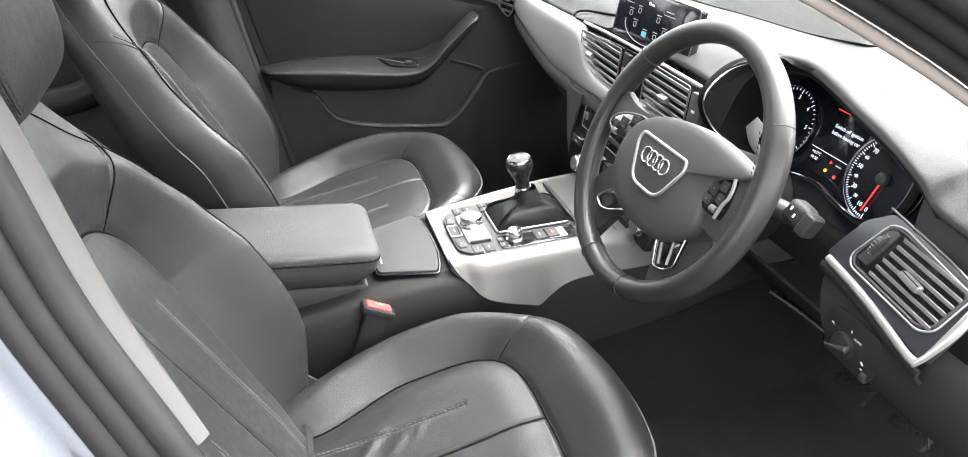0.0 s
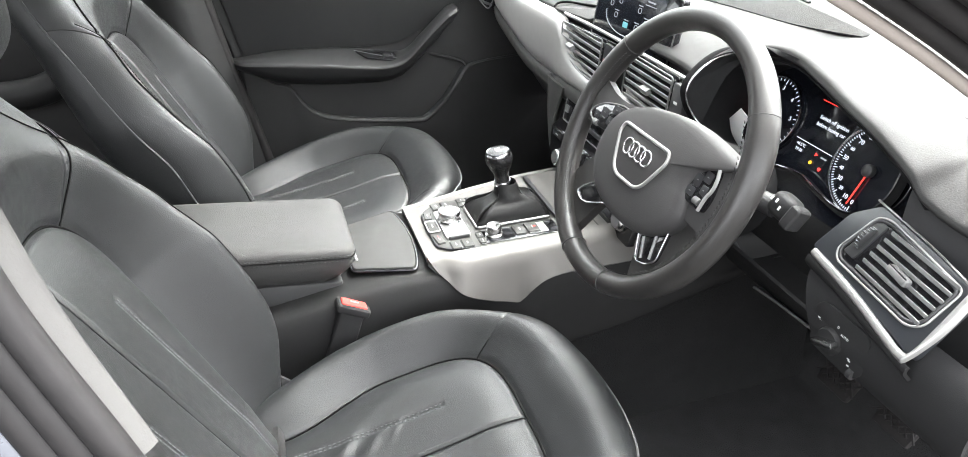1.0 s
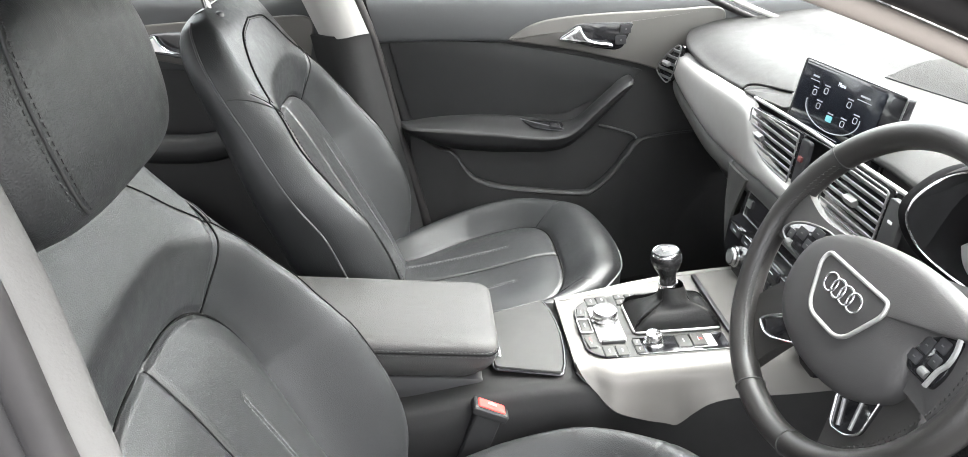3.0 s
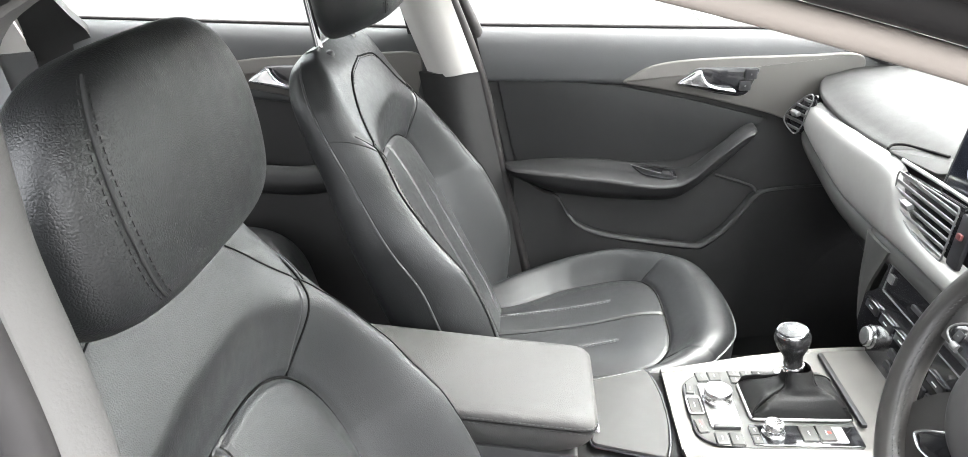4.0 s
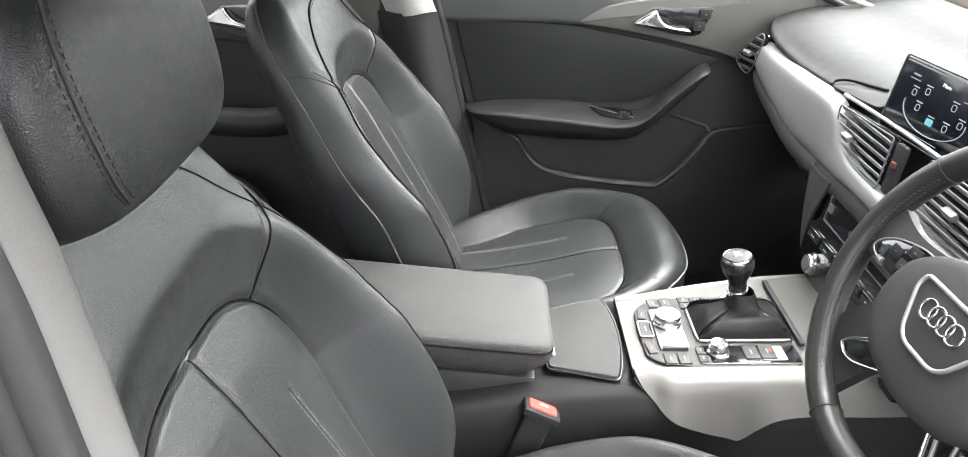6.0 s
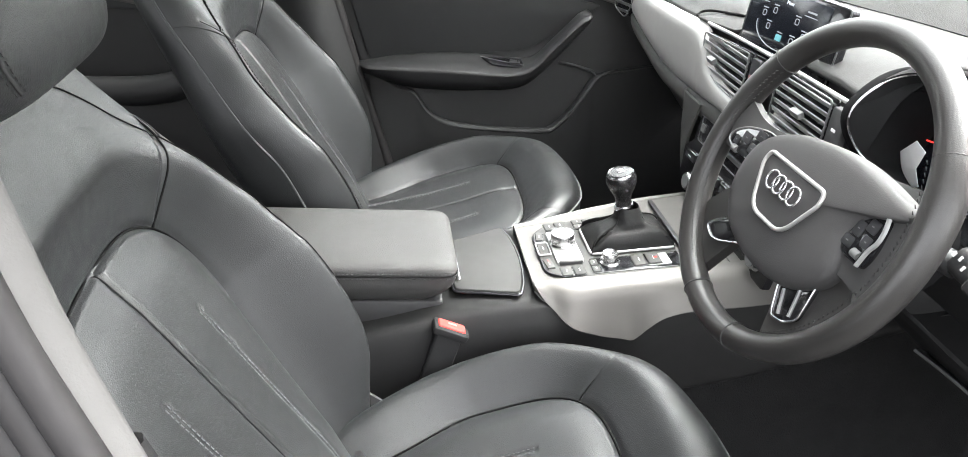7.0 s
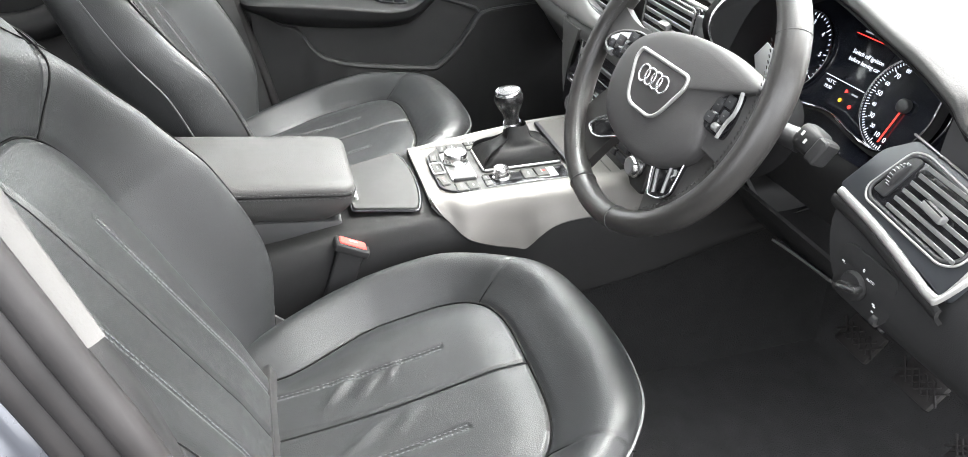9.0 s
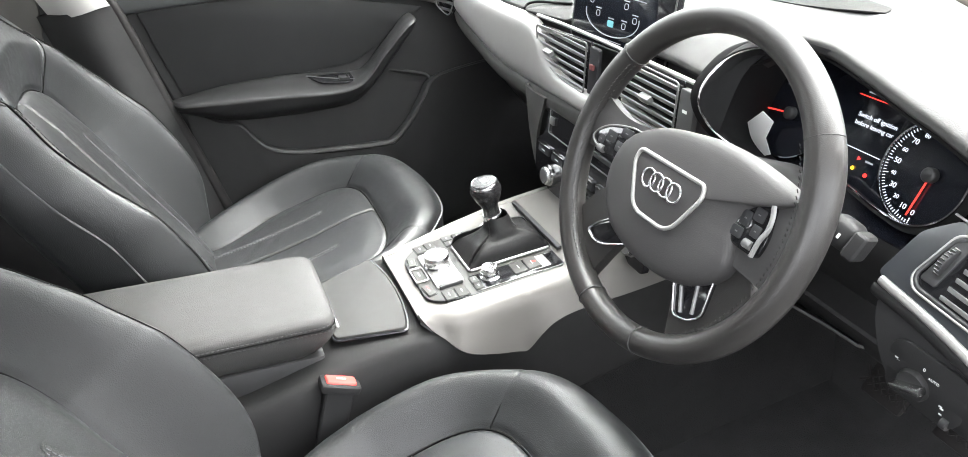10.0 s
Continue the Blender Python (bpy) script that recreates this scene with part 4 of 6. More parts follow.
key(-0.060, -0.047, -0.062, -0.045, z=CT + 0.0052)
vk = part("volume_knob", lathe(CP(-0.030, -0.057, CT + 0.0055), [(0.0150, 0), (0.0150, 0.003), (0.0118, 0.005), (0.0125, 0.007), (0.0125, 0.016), (0.0112, 0.0185), (0.002, 0.019)], 30), KNOBM, cp, "silver volume knob")
part("knob_ring", lathe(CP(-0.030, -0.057, CT + 0.0055), [(0.0129, 0.0075), (0.0129, 0.0100)], 30), CHROME, vk)
key(0.004, 0.026, -0.073, -0.043, z=CT + 0.0054)
part("key_surround", plate(CP(0.044, -0.058, CT + 0.0050), rect(0.031, 0.036, 0.003), 0.0016, 0.0006), SATIN, cp, "bright silver key surround")
key(0.026, 0.048, -0.073, -0.043, z=CT + 0.0066)
part("brake_mark", plate(CP(0.040, -0.058, CT + 0.0096), rect(0.004, 0.006, 0.0008), 0.0003, 0.0001), RED, cp)

# gear lever
gl = thing("gear_lever", (0.012, 0.008, 0.64), "black gear lever with chrome-topped knob and leather gaiter", "gear lever")
gfr = rounded([(-0.038, -0.066), (0.041, -0.066), (0.041, 0.066), (-0.040, 0.066)], 0.008)
GM = CP(0.015, 0.010, CT + 0.004)
part("gaiter_frame", ring(GM @ Matrix.Translation((0, 0, 0.003)), gfr, 0.0024, 8), SATIN, gl, "satin silver gaiter frame")
rows = []
for k, (s, z) in enumerate(((1.0, 0.002), (0.96, 0.009), (0.87, 0.015), (0.73, 0.021), (0.56, 0.029), (0.42, 0.039), (0.34, 0.050), (0.28, 0.061))):
    row = []
    for j, p in enumerate(catmull(gfr, 80, True)):
        a = 2 * math.pi * j / 80
        fold = 1 + 0.07 * math.sin(4 * a + 0.6) * math.sin(math.pi * min(1, max(0, (k - 1) / 6))) + 0.03 * math.sin(9 * a)
        cx, cy = (0.004, 0.003)
        ql = max(0.0, (k - 3) / 4)
        q = np.array([cx, cy]) * (1 - s) + np.array(p) * s * (fold if 1 < k < 7 else 1)
        if k >= 5:
            r = 0.0250 - 0.0040 * (k - 5)
            q = np.array([cx - 0.004 * ql, cy - 0.004 * ql]) + r * np.array([math.cos(math.atan2(p[1], p[0])), math.sin(math.atan2(p[1], p[0]))])
        dip = 0.007 * math.cos(4 * a + 0.3) * math.exp(-((k - 3) / 1.3) ** 2) + 0.002 * math.sin(11 * a + k)
        row.append(GM @ Vector((q[0], q[1], z + (dip if 1 < k < 6 else 0))))
    rows.append(row)
rows = np.array([[tuple(v) for v in r] for r in rows])
rows = np.array([catmull(rows[:, j], 40) for j in range(80)]).transpose(1, 0, 2)
part("gaiter", mesh(rows.reshape(-1, 3), [tuple(reversed(f)) for f in gridfaces(40, 80, False, True)]), GAITER, gl, "creased black leather gaiter")
KT = Vector((0.0, 0.020, 0.757))
KB = Vector((0.010, 0.012, 0.690))
KM = frame3(KB, (0, -1, 0), (1, 0, (KB.x - KT.x) / 0.065))
part("collar", lathe(KM, [(0.0135, -0.010), (0.0150, -0.006), (0.0150, 0.010), (0.0140, 0.012)], 28), CHROME, gl, "chrome collar")
part("knob", lathe(KM, [(0.0135, 0.010), (0.0120, 0.018), (0.0135, 0.028), (0.0195, 0.040), (0.0230, 0.050), (0.0232, 0.057), (0.0210, 0.063), (0.0195, 0.065)], 32), KNOBL, gl, "black leather gear knob")
part("knob_ring", lathe(KM, [(0.0212, 0.0620), (0.0212, 0.0648), (0.0192, 0.0668), (0.0184, 0.0660)], 32), CHROME, gl, "chrome top ring")
kc = part("knob_cap", lathe(KM, [(0.0190, 0.0655), (0.0178, 0.0676), (0.010, 0.0689), (0.001, 0.0693)], 28), KNOBL, gl)
for k in (-0.005, 0, 0.005):
    part("shift_mark", box(KM @ pose(k, 0, 0.0694), 0.0011, 0.009, 0.0006, 0.0001), WHITE, kc)
part("shift_mark", box(KM @ pose(0, 0, 0.0694), 0.011, 0.0011, 0.0006, 0.0001), WHITE, kc)

# armrest
arm = thing("armrest", (-0.45, 0.0, 0.60), "padded black leather centre armrest with stitched edge", "armrest")
ARM = pose(-0.4555, 0.003, 0.6655, 0, 6.84, 0)


def arm_edge(q):
    """Half the width and the front end of the pad at a height q from -1 (its base) to 1 (its top)."""
    low = max(0.0, 0.25 - q)
    return 0.0895 - 0.010 * low ** 2 - 0.006 * max(0.0, q - 0.45) ** 2, 0.1945 - 0.024 * low ** 2 - 0.007 * max(0.0, q - 0.45) ** 2


def arm_ring(q, inset=0.0):
    w, f = arm_edge(q)
    return rounded([(-0.190, -w + inset), (f - inset, -w + inset), (f - inset, w - inset), (-0.190, w - inset)], 0.026, 9)


levels = [(-1.0, 0.018), (-0.98, 0.006), (-0.90, 0.0)] + [(q, 0.0) for q in np.linspace(-0.7, 0.62, 9)] + [(0.76, 0.0005), (0.88, 0.003), (0.96, 0.008), (1.0, 0.016), (1.03, 0.030), (1.045, 0.044), (1.052, 0.058)]
vs = []
for q, inset in levels:
    vs += [tuple(ARM @ Vector((p[0], p[1], 0.035 * q))) for p in arm_ring(q, inset)]
na = len(arm_ring(0.0))
pad = mesh(vs, gridfaces(len(levels), na, False, True) + [tuple(reversed(range(na))), tuple((len(levels) - 1) * na + j for j in range(na))])
sharp_edges(pad, 50)
part("cushion", pad, ARMTOP, arm)
w = arm_edge(0.5)[0]
nose = [Vector((p[0], p[1], 0)) for p in arm_ring(0.5) if p[0] > 0.1]
edge = [Vector((x, -w, 0)) for x in np.linspace(-0.18, 0.15, 20)] + nose + [Vector((x, w, 0)) for x in np.linspace(0.15, -0.18, 20)]
out = [(ARM @ (e + Vector((0.0006 * (e.x > 0.15), math.copysign(0.0006, e.y), 0.0165)))) for e in edge]
part("seam", tube([tuple(v) for v in out], 0.0012, 5), SEAM, arm)
for dz in (0.0040, -0.0040):
    part("stitching", stitches([tuple(v + Vector((0, 0, dz))) for v in out], 0.004, 0.002, 0.0006), PANELG, arm)
part("lid_base", box(pose(-0.455, 0.003, 0.615, 0, 6.8, 0), 0.34, 0.165, 0.040, 0.006), HARD, arm)
part("hinge_block", box(pose(-0.655, 0.003, 0.630), 0.05, 0.15, 0.07, 0.012), HARD, arm)

# belt buckles
for y0 in (-0.122, 0.120):
    bk = thing("belt_buckle", (-0.30, y0, 0.50), "black seat belt buckle with red release button", "belt buckle", "belt buckles")
    part("housing", box(pose(-0.296, y0, 0.548, 0, 20, 0), 0.040, 0.022, 0.100, 0.006, 3), BLACKV, bk)
    part("button_frame", box(pose(-0.279, y0, 0.594, 0, 28, 0), 0.054, 0.027, 0.014, 0.005, 3), BLACKV, bk)
    rb = part("release_button", box(pose(-0.2775, y0, 0.5985, 0, 28, 0), 0.042, 0.018, 0.010, 0.0035, 3), RED, bk, "red press button")
    part("mark", box(pose(-0.2750, y0, 0.6036, 0, 28, 0), 0.013, 0.0026, 0.0008, 0.0002), PALERED, rb)
    part("stalk", tube([(-0.300, y0, 0.50), (-0.325, y0, 0.44), (-0.335, y0, 0.36)], 0.010, 10, 8), HARD, bk)

# ---- dashboard ----
dash = thing("dashboard", (0.4, 0.0, 0.75), "grey grained dashboard with silver trim", "dashboard")
LIP = [(-0.72, 0.290, 0.893), (-0.62, 0.262, 0.903), (-0.565, 0.248, 0.918), (-0.54, 0.244, 0.938), (-0.48, 0.254, 0.954), (-0.42, 0.265, 0.963), (-0.36, 0.277, 0.972), (-0.30, 0.284, 0.980), (-0.25, 0.276, 0.976), (-0.215, 0.258, 0.955), (-0.185, 0.236, 0.926), (-0.10, 0.236, 0.925), (0.05, 0.236, 0.920), (0.25, 0.226, 0.908), (0.45, 0.215, 0.905), (0.58, 0.215, 0.915), (0.66, 0.235, 0.925), (0.72, 0.27, 0.930)]
g = []
for y, x, z in LIP:
    g.append([(x + 0.030, y, z - 0.024), (x + 0.004, y, z - 0.010), (x, y, z - 0.002), (x + 0.012, y, z + 0.006), (x + 0.07, y, 0.5 * z + 0.485), (0.42, y, 0.4 * z + 0.582), (0.52, y, 0.962), (0.70, y * 0.98, 0.958), (0.95, y * 0.9, 0.945)])
part("top_pad", sheet(g[::-1], 170, 54, 0.006), DASH, dash, "grey grained dashboard pad")
for side in (LIP[:4], LIP[10:]):
    face = [[(x + 0.014, y, z - 0.012), (x + 0.012, y, z - 0.05), (x + 0.02, y, 0.80), (x + 0.06, y, 0.70), (x + 0.14, y, 0.58)] for y, x, z in side]
    part("lower_body", sheet(face, 60, 20, 0.006), HARD, dash)
band = [(0.635, 0.215, 0.885, 0.850), (0.60, 0.208, 0.893, 0.838), (0.50, 0.203, 0.892, 0.818), (0.38, 0.200, 0.895, 0.798), (0.26, 0.203, 0.897, 0.793), (0.215, 0.201, 0.878, 0.796), (0.185, 0.199, 0.852, 0.798), (0.12, 0.198, 0.836, 0.803), (0.0, 0.196, 0.834, 0.806), (-0.12, 0.198, 0.836, 0.807), (-0.19, 0.204, 0.840, 0.808)]
g = []
for y, x, zt, zb in band:
    h = zt - zb
    g.append([(x + 0.016, y, zt + 0.002), (x, y, zt - 0.004), (x - 0.006, y, zt - 0.3 * h), (x - 0.008, y, zt - 0.7 * h), (x - 0.002, y, zb + 0.003), (x + 0.016, y, zb - 0.002)])
part("silver_band", sheet(g, 90, 18, 0.005), BANDP, dash, "satin silver dashboard trim")
part("band_edge", tube([(x + 0.004, y, zt + 0.001) for y, x, zt, zb in band[:5]], 0.0016, 6, 60), HARD, dash)
g = [[(x + 0.004, y, zb - 0.001), (x - 0.006, y, zb - 0.012), (x - 0.002, y, zb - 0.030), (x + 0.015, y, zb - 0.042), (x + 0.06, y, zb - 0.05)] for y, x, zt, zb in band]
part("lower_lip", sheet(g, 90, 14, 0.005), PANELK, dash)


def vent(name, m, outline, w, h, nslat, label, tab=0.0, slat_m=None, rim_m=None):
    v = thing(name, m.translation, label, "air vent", "dashboard vents")
    part("vent_well", plate(m @ Matrix.Translation((0, 0, -0.004)), outline, 0.004, 0.0005), GLOSS, v)
    part("vent_rim", ring(m @ Matrix.Translation((0, 0, 0.008)), outline, 0.0014 if rim_m else 0.0022), rim_m or SATIN, v)
    O = np.array(outline)
    for k in range(nslat):
        y = -h / 2 + h * (k + 0.5) / nslat
        seg = []
        for a, b in zip(O, np.roll(O, -1, 0)):
            if (a[1] - y) * (b[1] - y) < 0:
                seg.append(a[0] + (b[0] - a[0]) * (y - a[1]) / (b[1] - a[1]))
        if len(seg) >= 2:
            x0, x1 = min(seg) + 0.002, max(seg) - 0.002
            part("slat", box(m @ pose((x0 + x1) / 2, y, 0.006, 28, 0, 0), x1 - x0, 0.0072, 0.0022, 0.0008), slat_m or SATIN, v)
    part("vent_tab", box(m @ pose(tab, 0, 0.013, 28, 0, 0), 0.024, 0.010, 0.010, 0.003), SLAT, v, "sliding vent tab")
    return v


VM = frame3((0.205, 0.147, 0.868), (0, -1, 0), (0.10, 0, 1))
vent("air_vent", VM, rounded([(-0.076, 0.026), (-0.070, 0.002), (-0.045, -0.020), (0.008, -0.033), (0.088, -0.036), (0.088, 0.042), (-0.074, 0.033)], 0.006), 0.18, 0.074, 6, "centre air vent with silver slats and tab", -0.02, SLAT, GREYK)
VM2 = frame3((0.207, -0.105, 0.878), (0, -1, 0), (0.10, 0, 1))
vent("air_vent", VM2, rounded([(-0.075, -0.036), (0.058, -0.036), (0.058, 0.038), (-0.075, 0.038)], 0.006), 0.15, 0.070, 6, "centre air vent with silver slats beside a switch", 0.0, SLAT, GREYK)
dpanel = part("vent_switch", plate(frame3((0.207, -0.183, 0.880), (0, -1, 0), (0.1, 0, 1)), rect(0.030, 0.064, 0.005), 0.008, 0.002), PANELG, dash)
part("mark", plate(frame3((0.1985, -0.183, 0.886), (0, -1, 0), (0.1, 0, 1)), rect(0.009, 0.004, 0.001), 0.0004, 0.0001), WHITE, dpanel)
hz = part("hazard_panel", plate(frame3((0.204, 0.038, 0.872), (0, -1, 0), (0.10, 0, 1)), rect(0.026, 0.072, 0.005), 0.006, 0.002), BUTTON, dash)
part("hazard_button", box(frame3((0.197, 0.038, 0.880), (0, -1, 0), (0.10, 0, 1)), 0.010, 0.008, 0.004, 0.001), DULLRED, hz, "small red hazard light button")
part("vent_top_strip", tube([(0.214, 0.245, 0.9095), (0.212, 0.10, 0.917), (0.212, -0.05, 0.919), (0.214, -0.20, 0.919)], 0.003, 8, 30), SATIN, dash, "thin chrome strip")
# display
screen = thing("display_screen", (0.25, 0.04, 0.93), "pop-up navigation screen showing a menu", "display screen")
DM = frame3((0.242, 0.036, 0.950), (0.0998, -0.995, 0), (0.187, 0.0187, 0.982))
part("housing", plate(DM @ Matrix.Translation((0, 0, -0.012)), rect(0.2235, 0.106, 0.006), 0.012, 0.003), GLOSS, screen)
part("glass_face", plate(DM, rect(0.184, 0.094, 0.004, -0.015, 0), 0.0008, 0.0002), SCREENBLACK, screen)
part("bezel", ring(DM @ Matrix.Translation((0, 0, 0.0)), rect(0.2215, 0.104, 0.006), 0.0012), PANELG, screen)
menu = Matrix.Translation((-0.008, 0, 0.0012))
part("menu_text", words("Menu", DM @ menu @ pose(-0.005, 0.034, 0), 0.0075), LIT_WHITE, screen)
for q, y, wd in ((-0.066, 0.032, 0.022), (0.048, 0.032, 0.030)):
    part("menu_bar", plate(DM @ menu @ pose(q, y, 0), rect(wd * 0.7, 0.0024, 0.001), 0.0003, 0.0001), LIT_GREY, screen)
    part("menu_bar", plate(DM @ menu @ pose(q, y - 0.006, 0), rect(wd, 0.0012, 0.0004), 0.0003, 0.0001), LIT_GREY, screen)
part("menu_arc", tube([DM @ Vector((-0.016 + 0.062 * math.cos(a), -0.004 + 0.030 * math.sin(a), 0.0012)) for a in np.linspace(math.pi * 0.98, math.pi * 2.05, 30)], 0.0008, 5), LIT_GREY, screen)
part("menu_line", box(DM @ pose(-0.03, -0.040, 0.0012), 0.09, 0.001, 0.0005, 0.0001), LIT_GREY, screen)
for q, y, mt in ((-0.058, 0.010, LIT_GREY), (-0.034, 0.018, LIT_GREY), (-0.040, -0.006, LIT_GREY), (-0.008, -0.016, LIT_CYAN), (0.022, 0.014, LIT_GREY), (0.022, -0.014, LIT_GREY), (0.044, -0.002, LIT_GREY)):
    ic = part("menu_icon", ring(DM @ menu @ pose(q, y, 0), rect(0.008, 0.008, 0.003), 0.0006, 5), mt, screen)
    part("icon_label", plate(DM @ menu @ pose(q, y + 0.0075, 0), rect(0.013, 0.0016, 0.0005), 0.0003, 0.0001), LIT_GREY, ic)
part("icon_fill", plate(DM @ menu @ pose(-0.008, -0.016, 0), rect(0.014, 0.009, 0.002), 0.0003, 0.0001), LIT_CYAN, screen)
# shallow well beside the screen
WELL = frame3((0.232, 0.235, 0.913), (0, -1, 0.03), (0.95, 0, 0.31))
part("screen_well", plate(WELL, rounded([(-0.062, -0.020), (0.075, -0.006), (0.075, 0.042), (-0.02, 0.018)], 0.014, 8), 0.004, 0.002), DASH, dash)
# Black tube that stands in for the shadow under the well's overhanging edge.
part("well_lip_shade", tube([WELL @ Vector(p) for p in ((-0.0640, -0.0170, 0.004), (-0.0700, -0.0063, 0.005), (-0.0541, 0.0061, 0.006), (-0.0139, 0.0175, 0.006), (0.030, 0.0285, 0.006))], 0.0022, 8, 40), SEAM, dash)

# centre stack under the vents
stack = thing("climate_panel", (0.19, 0.0, 0.72), "black radio and climate panel with silver knobs", "climate panel")
SM = frame3((0.182, 0.0, 0.725), (0, -1, 0), (0.16, 0, 1))
part("panel", plate(SM @ Matrix.Translation((0, 0, -0.012)), rounded([(-0.150, -0.098), (0.150, -0.098), (0.158, 0.056), (-0.172, 0.056), (-0.176, 0.002), (-0.204, -0.020), (-0.196, -0.070)], 0.008), 0.012, 0.003), GLOSS, stack)
part("slot_frame", ring(SM @ pose(-0.010, 0.030, 0.0005), rect(0.300, 0.044, 0.004), 0.0012), GREYK, stack)
part("slot_key", box(SM @ pose(-0.150, 0.032, 0.001), 0.014, 0.014, 0.004, 0.002), GREYK, stack)
part("disc_slot", box(SM @ pose(0, 0.028, 0.001), 0.16, 0.007, 0.006, 0.002), HARD, stack)
for q in np.linspace(-0.165, 0.125, 7):
    b = part("button", plate(SM @ pose(q, -0.026, 0), rect(0.038, 0.012, 0.002), 0.004, 0.001), BUTTON, stack)
    part("mark", plate(SM @ pose(q, -0.026, 0.0042), rect(0.012, 0.002, 0.0004), 0.0003, 0.0001), WHITE, b)
    part("button_edge", box(SM @ pose(q, -0.017, 0.003), 0.040, 0.0016, 0.004, 0.0005), CHROME, b)
for q in (-0.137, 0.118):
    k = part("climate_knob", lathe(SM @ pose(q, -0.062, 0), [(0.0190, 0), (0.0190, 0.005), (0.0160, 0.007), (0.0160, 0.012), (0.0145, 0.014), (0.002, 0.0142)], 32), KNOBM, stack, "silver temperature knob")
    part("knob_face", lathe(SM @ pose(q, -0.062, 0.0140), [(0.0125, 0), (0.0120, 0.001), (0.001, 0.001)], 24), GREYK, k)
for q in (-0.07, -0.035, 0, 0.035, 0.07):
    part("button", plate(SM @ pose(q, -0.052, 0), rect(0.030, 0.013, 0.002), 0.004, 0.001), BUTTON, stack)
    part("button", plate(SM @ pose(q, -0.072, 0), rect(0.030, 0.011, 0.002), 0.004, 0.001), BUTTON, stack)
cheek = [[(0.184, 0.172, 0.79), (0.181, 0.207, 0.70), (0.178, 0.186, 0.635), (0.182, 0.150, 0.620)], [(0.184, 0.230, 0.79), (0.184, 0.232, 0.70), (0.184, 0.212, 0.635), (0.190, 0.170, 0.612)],
         [(0.196, 0.262, 0.79), (0.194, 0.246, 0.705), (0.196, 0.224, 0.640), (0.200, 0.180, 0.605)], [(0.26, 0.270, 0.79), (0.26, 0.250, 0.705), (0.26, 0.228, 0.640), (0.26, 0.190, 0.600)], [(0.38, 0.272, 0.79), (0.38, 0.252, 0.705), (0.38, 0.230, 0.640), (0.38, 0.190, 0.600)]]
part("side_cheek", sheet(cheek, 24, 20, 0.005), PANELK, stack, "grey side cheek of the panel")
part("side_cheek", sheet([[(0.196, -0.165, 0.79), (0.186, -0.157, 0.72), (0.176, -0.147, 0.66)], [(0.203, -0.235, 0.79), (0.200, -0.185, 0.72), (0.190, -0.156, 0.66)], [(0.235, -0.262, 0.79), (0.235, -0.205, 0.72), (0.225, -0.162, 0.66)], [(0.34, -0.27, 0.79), (0.34, -0.21, 0.72), (0.34, -0.17, 0.66)]][::-1], 14, 12, 0.005), PANELG, stack)

# passenger's outer vent at the end of the dashboard
SV = frame3((0.196, 0.632, 0.872), (0.25, -1, 0), (0.12, 0, 1))
vent("air_vent", SV, catmull([(0.052, 0.056), (0.034, 0.062), (-0.004, 0.036), (-0.036, 0.006), (-0.056, -0.026), (-0.046, -0.042), (0.000, -0.058), (0.020, -0.050), (0.036, -0.020), (0.046, 0.020)], 60, True)[::-1] * 0.70, 0.07, 0.077, 5, "leaf-shaped outer air vent with grey rim", 0.0, GREYK, GREYK)
# perforated speaker grille and defroster slots on top of the pad
GR = mat("perforated_grille", (0.022, 0.022, 0.0217), 0.75, spec=0.12, bump=1.0, bscale=450, bdist=0.0015, cells=True)


def pad_z(x, y):
    """Height of the dashboard pad at a place on its top."""
    L = np.array(LIP)
    lx, lz = np.interp(y, L[:, 0], L[:, 1]), np.interp(y, L[:, 0], L[:, 2])
    p = catmull([(lx + 0.012, lz + 0.006), (lx + 0.07, 0.5 * lz + 0.485), (0.42, 0.4 * lz + 0.582), (0.52, 0.962), (0.70, 0.958), (0.95, 0.945)], 200)
    return float(np.interp(x, p[:, 0], p[:, 1]))


gq = [[(0.410, 0.205), (0.420, 0.12), (0.432, 0.03), (0.447, -0.10), (0.475, -0.212)], [(0.50, 0.236), (0.49, 0.12), (0.48, 0.01), (0.478, -0.10), (0.488, -0.208)], [(0.562, 0.232), (0.550, 0.11), (0.528, -0.01), (0.514, -0.11), (0.500, -0.200)]]
part("grille_slot", tube([(x, y, pad_z(x, y) + 0.001) for x, y in ((0.580, 0.222), (0.572, 0.15), (0.556, 0.06), (0.540, -0.02))], (0.003, 0.006, 0.006, 0.003), 8, 30), GLOSS, dash)
part("speaker_grille", sheet([[(x, y, pad_z(x, y) + 0.0014) for x, y in r] for r in gq][::-1], 14, 40, 0.002), GR, dash, "perforated speaker grille")
part("defroster_slot", box(pose(0.80, 0.0, 0.958), 0.03, 1.1, 0.010, 0.004), HARD, dash)

